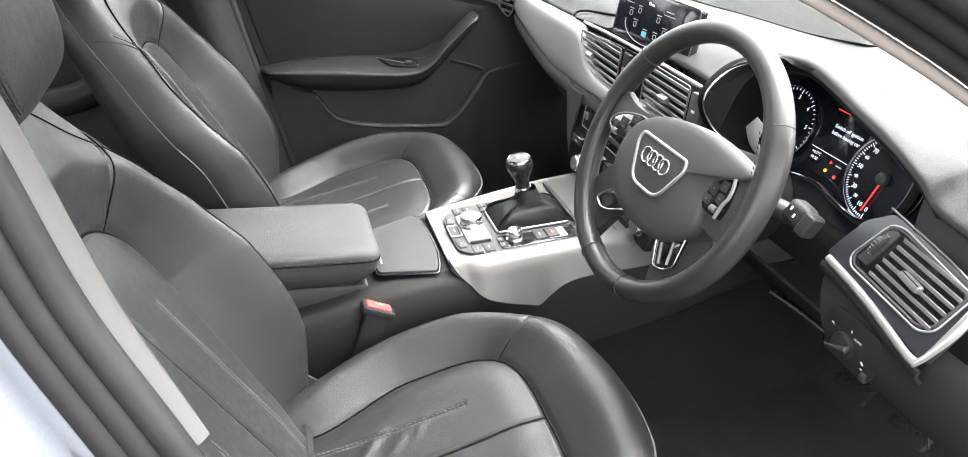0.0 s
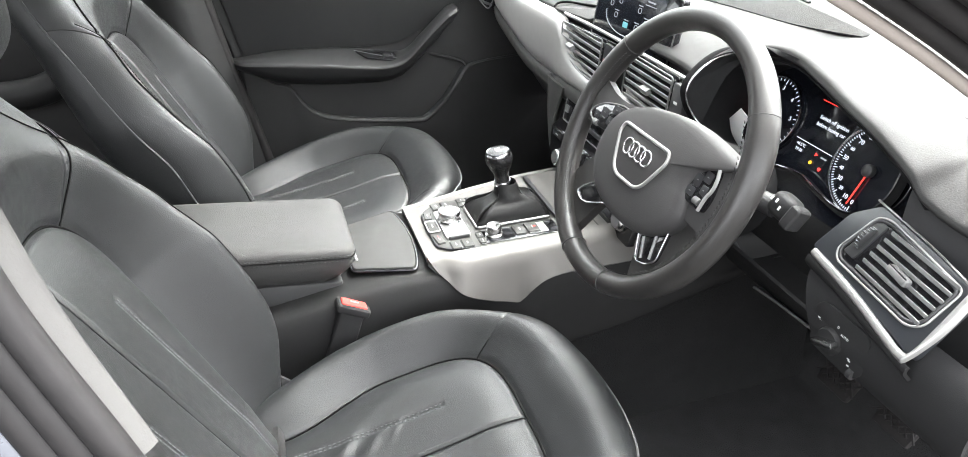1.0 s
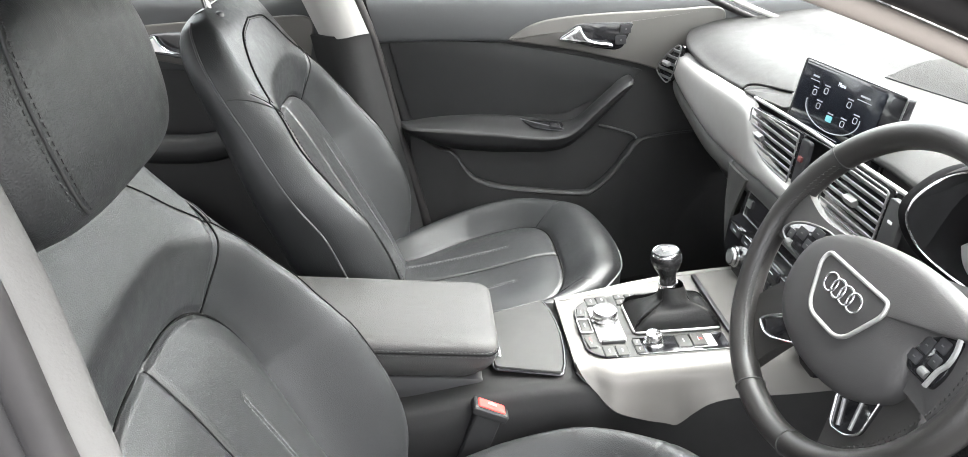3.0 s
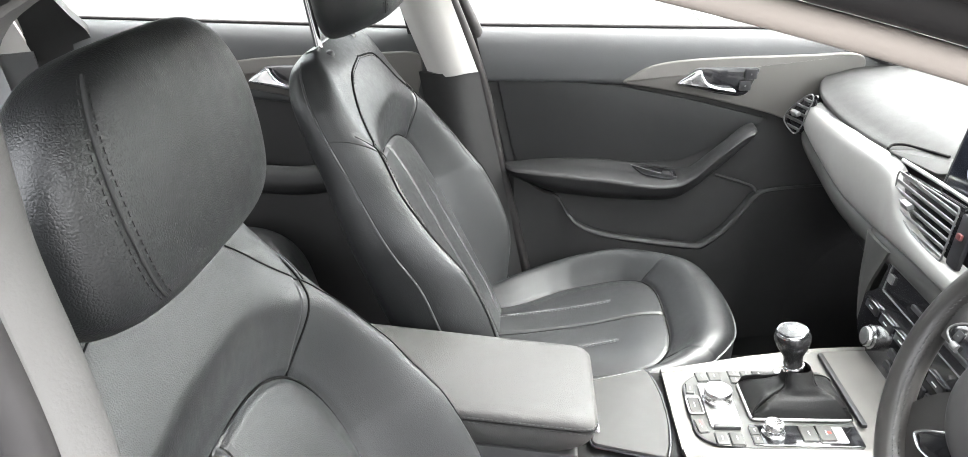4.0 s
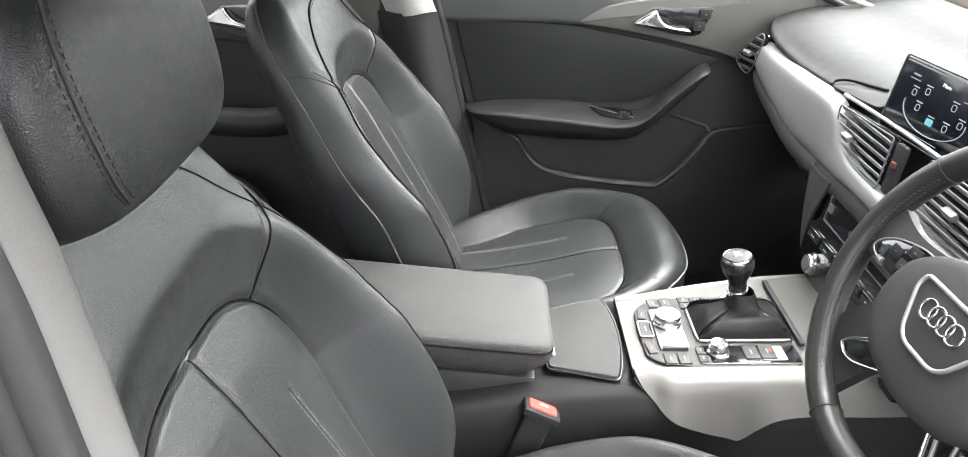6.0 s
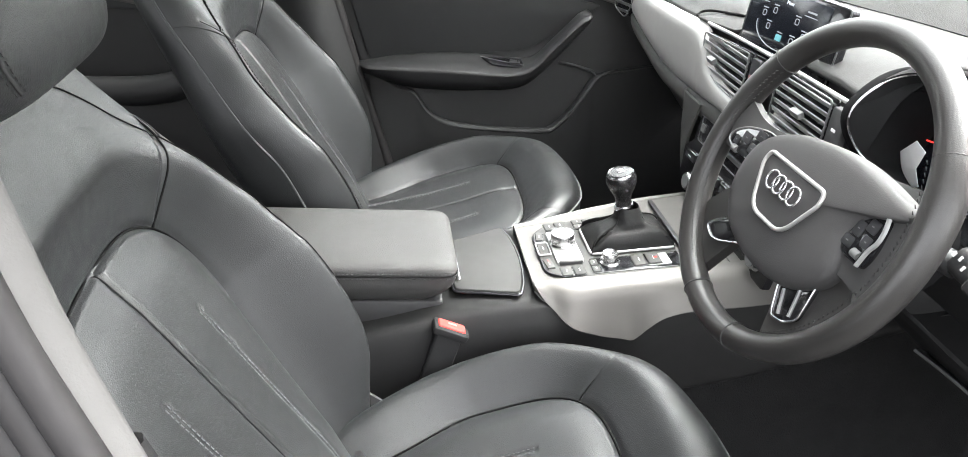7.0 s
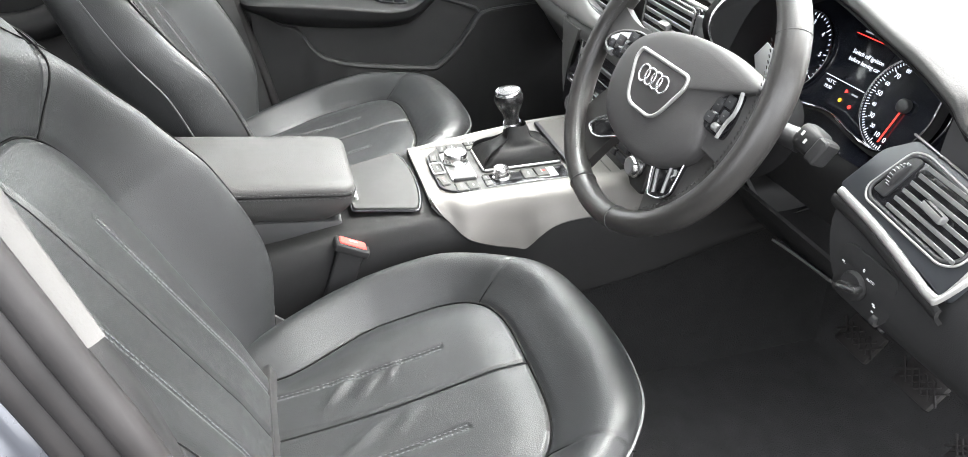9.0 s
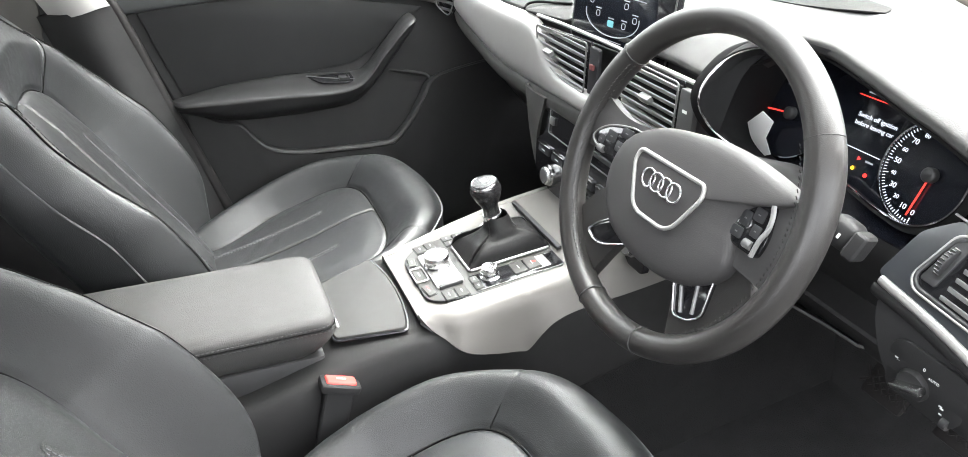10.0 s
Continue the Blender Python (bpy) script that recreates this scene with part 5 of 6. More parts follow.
# instrument cluster
cl = thing("instrument_cluster", (0.31, -0.358, 0.88), "lit instrument cluster with two round dials", "instrument cluster")
CM = frame3((0.312, -0.358, 0.882), (0, -1, 0), (math.sin(0.40), 0, math.cos(0.40)))
part("backing", plate(CM @ Matrix.Translation((0, 0, -0.012)), rect(0.34, 0.17, 0.03), 0.010, 0.002), SCREENBLACK, cl)
loop = catmull([(0.122, 0.0, 0.008), (0.112, -0.038, 0.006), (0.082, -0.058, 0.006), (0.045, -0.056, 0.008), (0.0, -0.047, 0.012), (-0.035, -0.052, 0.018), (-0.085, -0.062, 0.040), (-0.130, -0.050, 0.085), (-0.143, -0.018, 0.122), (-0.142, 0.020, 0.118), (-0.130, 0.052, 0.095), (-0.085, 0.074, 0.060), (-0.02, 0.080, 0.032), (0.05, 0.076, 0.016), (0.105, 0.052, 0.010)], 120, True)
rows = [[CM @ Vector((p[0] * k, p[1] * k, z + p[2] * f)) for p in loop] for k, z, f in ((1.10, 0.0, 1.0), (1.0, 0.0, 1.0), (1.0, -0.006, 0.8), (1.03, -0.010, 0.0))]
part("bezel", mesh(np.array([[tuple(v) for v in r] for r in rows]).reshape(-1, 3), gridfaces(4, 120, False, True)), GAUGE, cl)
part("bezel_line", tube(rows[1], 0.0016, 6, closed=True), CHROME, cl, "thin chrome bezel line")
under = [[(x + 0.006, y, z - 0.012) for y, x, z in LIP[2:10]], [(x + 0.05, y, z - 0.016) for y, x, z in LIP[2:10]], [(0.36, y, 0.962) for y, x, z in LIP[2:10]]]
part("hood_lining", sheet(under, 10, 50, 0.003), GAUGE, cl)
seg = [rows[1][k] for k in range(56, 100, 4)]
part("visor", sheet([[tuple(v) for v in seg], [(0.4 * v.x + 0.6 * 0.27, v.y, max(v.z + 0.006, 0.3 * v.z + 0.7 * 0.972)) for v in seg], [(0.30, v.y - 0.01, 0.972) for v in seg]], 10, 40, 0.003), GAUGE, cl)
part("lower_shroud", sheet([[(0.300, y, 0.830), (0.285, y, 0.812), (0.285, y, 0.77), (0.33, y, 0.68)] for y in (-0.50, -0.44, -0.36, -0.28, -0.20)], 20, 14, 0.004), BLACKV, cl)


def dial(cx, cy, r, labels, a0, a1, needle, redfrom=None):
    d = part("dial", lathe(CM @ pose(cx, cy, -0.003), [(r, 0), (r, 0.002), (r * 0.99, 0.003), (0.001, 0.003)], 48), SCREENBLACK, cl)
    part("dial_ring", ring(CM @ pose(cx, cy, 0.002), [(r * math.cos(a), r * math.sin(a)) for a in np.linspace(0, 2 * math.pi, 56, endpoint=False)], 0.0014, 6), CHROME, d)
    n = len(labels)
    for i, t in enumerate(labels):
        a = radians(a0 + (a1 - a0) * i / (n - 1))
        if t:
            part("numeral", words(t, CM @ pose(cx + 0.74 * r * math.cos(a), cy + 0.74 * r * math.sin(a), 0.0006), 0.0080 if len(t) < 3 and t not in ("20", "40", "60", "80") else 0.0062), LIT_WHITE, d)
        for j in range(5 if i < n - 1 else 1):
            b = radians(a0 + (a1 - a0) * (i + j / 5) / (n - 1))
            L = 0.006 if j == 0 else 0.003
            c = CM @ pose(cx + (0.95 * r - L / 2) * math.cos(b), cy + (0.95 * r - L / 2) * math.sin(b), 0.0006, 0, 0, math.degrees(b))
            part("tick", box(c, L, 0.0009, 0.0004, 0.0), LIT_RED if redfrom and i + j / 5 >= redfrom else LIT_WHITE, d)
    a = radians(needle)
    part("needle", box(CM @ pose(cx + 0.40 * r * math.cos(a), cy + 0.40 * r * math.sin(a), 0.004, 0, 0, needle), 0.84 * r, 0.0018, 0.0012, 0.0004), LIT_RED, d, "red needle")
    part("needle_hub", lathe(CM @ pose(cx, cy, 0.002), [(0.008, 0), (0.008, 0.006), (0.006, 0.008), (0.001, 0.008)], 20), HARD, d)


dial(0.080, -0.003, 0.056, ["0", "10", "20", "30", "40", "50", "60", "70", "80", "100", "120", "140", "160"], 270, 54, 266)
dial(-0.112, -0.003, 0.054, ["0", "1", "2", "3", "4", "5", "6"], 202, -26, 188)
part("info_screen", plate(CM @ pose(-0.014, 0.008, -0.002), rect(0.078, 0.100, 0.003), 0.001, 0.0003), SCREENBLACK, cl)
IS = CM @ pose(-0.008, 0.008, 0.0)
part("info_line", box(IS @ pose(0, 0.038, 0), 0.062, 0.0010, 0.0005, 0), LIT_RED, cl)
part("info_line", box(IS @ pose(-0.006, -0.018, 0), 0.066, 0.0008, 0.0005, 0), LIT_WHITE, cl)
part("info_text", words("Switch off ignition", IS @ pose(0.004, 0.018, 0), 0.0070), LIT_WHITE, cl)
part("info_text", words("before leaving car", IS @ pose(0.004, 0.009, 0), 0.0070), LIT_WHITE, cl)
part("info_text", words("+6.5\u00b0C", IS @ pose(-0.026, -0.024, 0), 0.0058), LIT_WHITE, cl)
part("info_text", words("19:30", IS @ pose(-0.026, -0.031, 0), 0.0058), LIT_WHITE, cl)
part("fuel_bar", plate(IS @ pose(-0.014, 0.043, 0), rect(0.014, 0.0018, 0.0006), 0.0004, 0.0001), LIT_GREY, cl)
part("odometer_bar", plate(IS @ pose(0.018, -0.026, 0), rect(0.010, 0.0020, 0.0006), 0.0004, 0.0001), LIT_GREY, cl)
part("warning_light", lathe(IS @ pose(0.002, -0.038, 0), [(0.0026, 0), (0.002, 0.001), (0.0005, 0.001)], 6), LIT_AMBER, cl)
part("warning_light", lathe(IS @ pose(0.020, -0.040, 0), [(0.0026, 0), (0.002, 0.001), (0.0005, 0.001)], 8), LIT_RED, cl)
part("warning_light", lathe(IS @ pose(0.004, -0.026, 0), [(0.003, 0), (0.002, 0.001), (0.0005, 0.001)], 3), LIT_RED, cl)

note = thing("paper_note", (0.285, -0.20, 0.825), "small white paper note leaning against the dials", "paper note")
sheet_edge = [(0.294, -0.150, 0.808), (0.287, -0.170, 0.829), (0.261, -0.250, 0.896), (0.258, -0.272, 0.891), (0.266, -0.255, 0.862), (0.270, -0.262, 0.842), (0.278, -0.236, 0.826)]
part("sheet", mesh([(x - 0.002, y, z) for x, y, z in sheet_edge] + [(x - 0.0014, y, z) for x, y, z in sheet_edge], [tuple(range(7)), tuple(range(13, 6, -1))] + [(i, 7 + i, 7 + (i + 1) % 7, (i + 1) % 7) for i in range(7)], False), PAPER, note)

# driver's outer vent panel
VD = frame3((0.232, -0.585, 0.846), (-0.10, -1, -0.06), (0.60, 0, 0.80))
part("outer_vent_panel", plate(VD @ Matrix.Translation((0, 0, -0.012)), rounded([(-0.110, -0.046), (-0.03, -0.049), (0.070, -0.058), (0.066, 0.030), (-0.080, 0.037), (-0.104, 0.010)], 0.008), 0.012, 0.003), SHELL, dash, "satin black vent surround")
ov = thing("air_vent", VD.translation, "outer air vent with ribbed thumb wheel, slats greyed for reflected light", "air vent", "dashboard vents")
vo = rounded([(-0.070, -0.038), (0.042, -0.038), (0.055, -0.028), (0.055, 0.021), (-0.056, 0.030), (-0.072, 0.024), (-0.080, -0.028)], 0.008)
part("vent_well", plate(VD @ Matrix.Translation((0, 0, -0.001)), vo, 0.0016, 0.0005), GLOSS, ov)
part("vent_rim", ring(VD @ Matrix.Translation((0, 0, 0.0020)), vo, 0.0014), SATIN, ov, "thin silver rim")
part("inner_rim", ring(VD @ Matrix.Translation((-0.0005, -0.0005, 0.0020)), [(p[0] * 0.955 - 0.0005, p[1] * 0.90) for p in vo], 0.0022), HARD, ov)
# Black slats coloured grey, to paint the light their edges reflect.
for k in range(6):
    y = -0.0285 + 0.0098 * k
    part("slat", box(VD @ pose(0.003, y, 0.0040, 32, 0, 0), 0.096, 0.0046, 0.0018, 0.0006), SLAT, ov)
tb = part("vent_tab", box(VD @ pose(0.001, -0.007, 0.0085, 20, 0, -4), 0.030, 0.009, 0.010, 0.0035, 3), SLAT, ov)
part("tab_edge", box(VD @ pose(0.001, -0.0045, 0.0138, 20, 0, -4), 0.026, 0.0014, 0.0010, 0.0003), CHROME, tb)
part("wheel_slot", plate(VD @ pose(-0.0625, -0.002, 0.0004), rounded([(-0.010, -0.024), (0.007, -0.024), (0.009, 0.024), (-0.006, 0.026)], 0.003), 0.0024, 0.001), HARD, ov)
vw = part("vent_wheel", lathe(VD @ pose(-0.0625, -0.001, -0.004, 0, 90, 0), [(0.0150, -0.0035), (0.0155, -0.0030), (0.0155, 0.0030), (0.0150, 0.0035)], 32), HARD, ov)
for k in range(-4, 5):
    a = k * 0.26
    part("wheel_rib", box(VD @ pose(-0.0625, -0.001 + 0.0158 * math.sin(a), -0.004 + 0.0158 * math.cos(a)), 0.0055, 0.0014, 0.0010, 0.0002), CHROME, vw)
part("top_strip", tube([VD @ Vector(p) for p in ((-0.085, 0.0378, 0.0015), (-0.081, 0.0375, 0.0015), (0.0, 0.034, 0.0015), (0.062, 0.0275, 0.0015))], 0.0012, 6, 20), SATIN, dash, "thin silver line")
tr = [(-0.100, -0.0475), (-0.055, -0.049), (-0.014, -0.052), (0.030, -0.0575), (0.058, -0.0605), (0.067, -0.055), (0.067, -0.020), (0.0625, 0.024)]
part("outer_trim", sheet([[VD @ Vector((x + (q if y > -0.042 else 0.3 * q * (x > 0.05)), y if y > -0.042 else y - q, z)) for x, y in tr] for q, z in ((-0.0035, 0.0005), (-0.002, 0.004), (0.004, 0.004), (0.0065, -0.001))], 10, 60, 0.004), SATIN, dash, "satin silver trim strip")
part("lower_lip", sheet([[VD @ Vector((x, -0.0545 - 0.075 * max(0.0, x + 0.05) - q, z)) for x in (-0.104, -0.05, 0.02, 0.066, 0.074)] for q, z in ((0.0, -0.001), (0.004, -0.001), (0.010, -0.006), (0.013, -0.020))], 8, 30, 0.004), PLASTIC, dash)
# knee panel with light switch
knee = []
for y, k in ((-0.482, 0.55), (-0.505, 0.50), (-0.55, 0.2), (-0.60, 0.0), (-0.66, 0.0), (-0.72, 0.0)):
    knee.append([(x, y - k * (0.790 - z), z) for x, z in ((0.228, 0.796), (0.214, 0.785), (0.207, 0.762), (0.207, 0.735), (0.216, 0.713), (0.240, 0.700), (0.32, 0.690), (0.42, 0.690))])
part("knee_panel", sheet(knee, 24, 24, 0.006), KNEE, dash)
ls = thing("light_switch", (0.193, -0.574, 0.745), "rotary headlight switch with silver grip", "light switch")
LS = frame3((0.2030, -0.552, 0.744), (0, -1, 0), (-0.02, 0, 1)) @ Matrix.Scale(0.82, 4)
part("plate", plate(LS, rounded([(-0.042, -0.036), (0.040, -0.040), (0.056, -0.018), (0.052, 0.040), (-0.032, 0.042), (-0.046, 0.026)], 0.014), 0.003, 0.0015), KNEE, ls)
lk = part("knob", lathe(LS @ pose(-0.006, -0.008, 0.003), [(0.0200, 0), (0.0200, 0.003), (0.0180, 0.007), (0.001, 0.0075)], 30), KNEE, ls)
part("grip", box(LS @ pose(-0.006, -0.008, 0.014, 0, 0, 25), 0.040, 0.010, 0.014, 0.003), KNOBM, lk, "silver finger grip")
for mx, my in ((-0.034, 0.012), (-0.031, 0.009), (0.027, -0.001), (0.029, -0.012), (0.031, -0.014)):
    part("mark", plate(LS @ pose(mx, my, 0.003), rect(0.0045, 0.0022, 0.0006), 0.0003, 0.0001), WHITE, ls)
part("mark", words("AUTO", LS @ pose(0.0145, 0.013, 0.0034), 0.0050), WHITE, ls)
part("mark", words("0", LS @ pose(0.001, 0.020, 0.0034), 0.0065), WHITE, ls)
part("dimmer_wheel", tube([LS @ Vector((0.035, -0.030, 0.002)), LS @ Vector((0.043, -0.030, 0.002))], 0.006, 16), HARD, ls, "small ribbed dimmer wheel")
part("mark", plate(LS @ pose(0.031, -0.022, 0.003), rect(0.004, 0.0022, 0.0006), 0.0003, 0.0001), WHITE, ls)

# ---- cabin shell ----
single("floor", mesh([(-1.9, -0.70, 0.24), (0.62, -0.70, 0.24), (0.62, 0.70, 0.24), (-1.9, 0.70, 0.24), (0.62, -0.70, 0.18), (0.62, 0.70, 0.18), (-1.9, -0.70, 0.18), (-1.9, 0.70, 0.18)], [(0, 1, 2, 3), (6, 7, 5, 4), (0, 6, 4, 1), (3, 2, 5, 7)], False), CARPET, "black carpet on the car floor", "floor", kind="structure")
single("bulkhead", sheet([[(0.55, y, 0.22), (0.66, y, 0.28), (0.80, y, 0.45), (0.86, y, 0.70), (0.90, y, 0.93)] for y in (0.74, 0, -0.74)], 8, 20, 0.02), CARPET, "dark carpeted bulkhead under the dashboard", "bulkhead", kind="structure")
single("ground", mesh([(-80, -80, 0), (80, -80, 0), (80, 80, 0), (-80, 80, 0)], [(0, 1, 2, 3)], False), ASPHALT, "pale worn asphalt of a car park", "ground", kind="structure")
# Unseen wall, added to hold back low sky light at the open door.
single("side_light_blocker", box(pose(-3.0, -2.1, 0.66), 6.0, 0.2, 1.32, 0.01), mat("light_blocker_render", (0.15, 0.148, 0.145), 0.9, bump=0.5, bscale=40, bdist=0.01), "unseen wall added to block light from the driver's side", "wall", kind="structure")
for px, py, pw, pa in ((1.43, 7.3, 0.22, -4), (-5.05, 8.6, 0.32, 5)):
    single("parking_line", box(pose(px, py, 0.004, 0, 0, pa), pw, 2.4, 0.008, 0.001), PAINTLINE, "worn white parking line on the asphalt", "parking line", kind="structure")
roof = [[(x, y, z + 0.02 - 0.05 * (y / 0.55) ** 2) for y in (0.58, 0.3, 0, -0.3, -0.58)] for x, z in ((-0.10, 1.302), (-0.3, 1.335), (-0.7, 1.36), (-1.2, 1.35), (-1.7, 1.27))]
single("ceiling", sheet(roof, 20, 20, 0.03), HEADLINING, "grey cloth headlining", "ceiling", kind="structure")
single("rear_wall", sheet([[(-1.62, y, 0.2), (-1.70, y, 0.6), (-1.80, y, 0.97), (-2.2, y * 0.9, 1.0)] for y in (-0.72, 0, 0.72)], 8, 14, 0.02), HARD, "dark rear bulkhead and parcel shelf", "rear wall", kind="structure")
glassy = single("rear_window", sheet([[(-2.15, y, 1.0), (-1.70, y * 0.85, 1.27)] for y in (-0.65, 0, 0.65)], 6, 6, 0.004), GLASS, "clear rear window", "window", kind="structure")
glassy.visible_shadow = False
ws = single("windscreen", sheet([[(0.95, y, 0.955), (0.40, y * 0.88, 1.145), (-0.12, y * 0.78, 1.290)] for y in (-0.70, -0.4, 0, 0.4, 0.70)], 12, 12, 0.004), GLASS, "clear windscreen", "window", kind="structure")
ws.visible_shadow = False


def door(name, x0, x1, label, front=True):
    d = thing(name, ((x0 + x1) / 2, 0.70, 0.35), label, "car door", "closed doors")
    L = x1 - x0
    g, top = [], []
    for u in np.linspace(0, 1, 7):
        zt = 1.036 - 0.035 * u if front else 1.068 - 0.036 * u
        bend = lambda z: x0 + L * u - (0.22 * (z - 0.80) * (1 - u) if front else 0)
        top.append([(bend(z), y, z) for y, z in ((0.748, zt - 0.004), (0.738, zt), (0.722, zt - 0.006), (0.708, zt - 0.026), (0.701, zt - 0.055), (0.699, zt - 0.085), (0.701, 0.932 - 0.075 * max(0, u - 0.1)), (0.716, 0.926 - 0.075 * max(0, u - 0.1)))])
        g.append([(bend(z), y, z) for y, z in ((0.716, 0.945 - 0.06 * u), (0.716, 0.85), (0.715, 0.78), (0.713, 0.70), (0.706, 0.60), (0.702, 0.45), (0.70, 0.28), (0.699, 0.20))])
    part("sill_pad", sheet(top[::-1], 40, 40, 0.006), SILL, d, "soft padded sill under the window")
    part("door_panel", sheet(g[::-1], 30, 40, 0.02), DOORM, d)
    part("door_skin", box(pose((x0 + x1) / 2, 0.80, 0.66), L, 0.05, 0.70, 0.015), PAINT, d)
    part("sill_seal", tube([(x0 - 0.05 * front, 0.744, 1.040 if front else 1.072), (x1, 0.744, 1.005 if front else 1.036)], 0.004, 8), RUBBER, d)
    z0, z1 = (1.03, 0.995) if front else (1.06, 1.03)
    top_x = x1 - 0.42 if front else x1 - 0.03
    pane = part("window_pane", mesh([(x0, 0.750, z0), (x1 - 0.02, 0.750, z1), (top_x, 0.625, 1.30), (x0, 0.620, 1.31), (x0, 0.754, z0), (x1 - 0.02, 0.754, z1), (top_x, 0.629, 1.30), (x0, 0.624, 1.31)], [(0, 1, 2, 3), (7, 6, 5, 4), (0, 4, 5, 1), (1, 5, 6, 2), (2, 6, 7, 3), (3, 7, 4, 0)], False), GLASS, d, "clear side window")
    pane.visible_shadow = False
    return d


fd = door("passenger_door", -0.412, 0.72, "black passenger door panel with silver inlay and grab handle")
IM = frame3((0, 0.712, 0), (1, 0, 0), (0, 0, 1))
# inset below the sill, with a fine rim
ins = rounded([(-0.382, 0.745), (-0.02, 0.745), (0.10, 0.80), (0.16, 0.838), (0.0, 0.880), (-0.16, 0.914), (-0.28, 0.925), (-0.420, 0.932)], 0.014)
part("inset_panel", plate(IM @ Matrix.Translation((0, 0, -0.003)), ins, 0.006, 0.002), LEATHER2, fd, "smooth dark inset panel")
# silver inlay with the door release


def door_inlay(d, dx, dz):
    at = IM @ Matrix.Translation((dx, dz, 0))
    inl = catmull([(-0.154, 0.923), (-0.10, 0.912), (-0.02, 0.897), (0.06, 0.878), (0.144, 0.856), (0.235, 0.828), (0.30, 0.85), (0.33, 0.93), (0.32, 0.974), (0.22, 0.975), (0.149, 0.974), (0.07, 0.973), (-0.005, 0.970), (-0.06, 0.965), (-0.101, 0.956), (-0.13, 0.942)], 110, True)
    inlay = part("inlay", plate(at, inl, 0.016, 0.004, 3), SILVERP, d, "satin silver door inlay")
    rec = rounded([(-0.048, 0.921), (0.04, 0.898), (0.085, 0.891), (0.102, 0.896), (0.124, 0.950), (0.039, 0.953), (-0.005, 0.951)], 0.008)
    part("recess", plate(at @ Matrix.Translation((0, 0, 0.0162)), rec, 0.0008, 0.0003), GLOSS, inlay)
    part("recess_rim", ring(at @ Matrix.Translation((0, 0, 0.0162)), rec, 0.0009, 6), GREYK, inlay)
    hd = catmull([(-0.044, 0.921), (0.0, 0.910), (0.045, 0.901), (0.072, 0.899), (0.078, 0.904), (0.070, 0.910), (0.045, 0.913), (0.022, 0.921), (0.010, 0.935), (0.004, 0.947), (-0.004, 0.948), (-0.018, 0.941)], 60, True)
    part("release_handle", plate(at @ Matrix.Translation((0, 0, 0.0172)), hd, 0.012, 0.005, 3), CHROME, inlay, "curved chrome door release")
    for k in (0, 1):
        lb = part("lock_button", plate(at @ Matrix.Translation((0.096 + 0.010 * k, 0.914 + 0.024 * k, 0.0172)), rect(0.024, 0.020, 0.003), 0.004, 0.001), BUTTON, inlay)
        part("mark", plate(at @ Matrix.Translation((0.096 + 0.010 * k, 0.914 + 0.024 * k, 0.0214)), rect(0.003, 0.004, 0.001), 0.0003, 0.0001), GREYK, lb)


door_inlay(fd, 0.0, 0.0)
# armrest with a flat top and a soft ridge, which sweeps up into the grab handle
g = []
for x, yf, zt, yr, zr, yb, zb in ((-0.405, 0.690, 0.744, 0.712, 0.744, 0.708, 0.722), (-0.385, 0.662, 0.744, 0.714, 0.745, 0.706, 0.712), (-0.34, 0.648, 0.744, 0.715, 0.749, 0.704, 0.692), (-0.284, 0.644, 0.740, 0.715, 0.751, 0.702, 0.674), (-0.187, 0.642, 0.729, 0.715, 0.748, 0.700, 0.662), (-0.12, 0.641, 0.719, 0.715, 0.739, 0.700, 0.658), (-0.073, 0.640, 0.714, 0.714, 0.731, 0.698, 0.657), (-0.030, 0.640, 0.718, 0.710, 0.726, 0.694, 0.664), (0.000, 0.640, 0.735, 0.698, 0.735, 0.688, 0.684), (0.035, 0.642, 0.768, 0.690, 0.769, 0.682, 0.718), (0.070, 0.642, 0.799, 0.690, 0.801, 0.682, 0.752), (0.098, 0.644, 0.821, 0.695, 0.824, 0.684, 0.780), (0.118, 0.652, 0.828, 0.706, 0.830, 0.692, 0.796), (0.128, 0.672, 0.826, 0.714, 0.827, 0.704, 0.802)):
    d = zt - zb
    g.append([(x, yr, zr), (x, 0.5 * (yf + yr), 0.5 * (zt + zr) + 0.0005), (x, yf + 0.009, zt), (x, yf + 0.001, zt - 0.005), (x, yf + 0.002, zt - 0.22 * d), (x, yf + 0.3 * (yb - yf), zt - 0.6 * d), (x, yb, zb), (x, yb + 0.3 * (yr - yb) + 0.006, zb + 0.3 * d)])
g = np.array(g)
G = np.array([catmull(g[:, j], 80) for j in range(8)]).transpose(1, 0, 2)
G = np.array([catmull(r, 44, True) for r in G])
part("armrest", mesh(G.reshape(-1, 3), gridfaces(80, 44, False, True) + [tuple(reversed(range(44))), tuple(79 * 44 + j for j in range(44))]), LEATHER2, fd, "padded door armrest and grab handle")
SW = frame3((-0.064, 0.682, 0.7245), (1, 0, -0.13), (0, 1, 0.24))
sw = part("switch_plate", plate(SW, rounded([(-0.066, 0.016), (-0.040, -0.014), (0.020, -0.022), (0.050, -0.012), (0.062, 0.012), (0.02, 0.020)], 0.006), 0.0035, 0.001), GLOSS, fd)
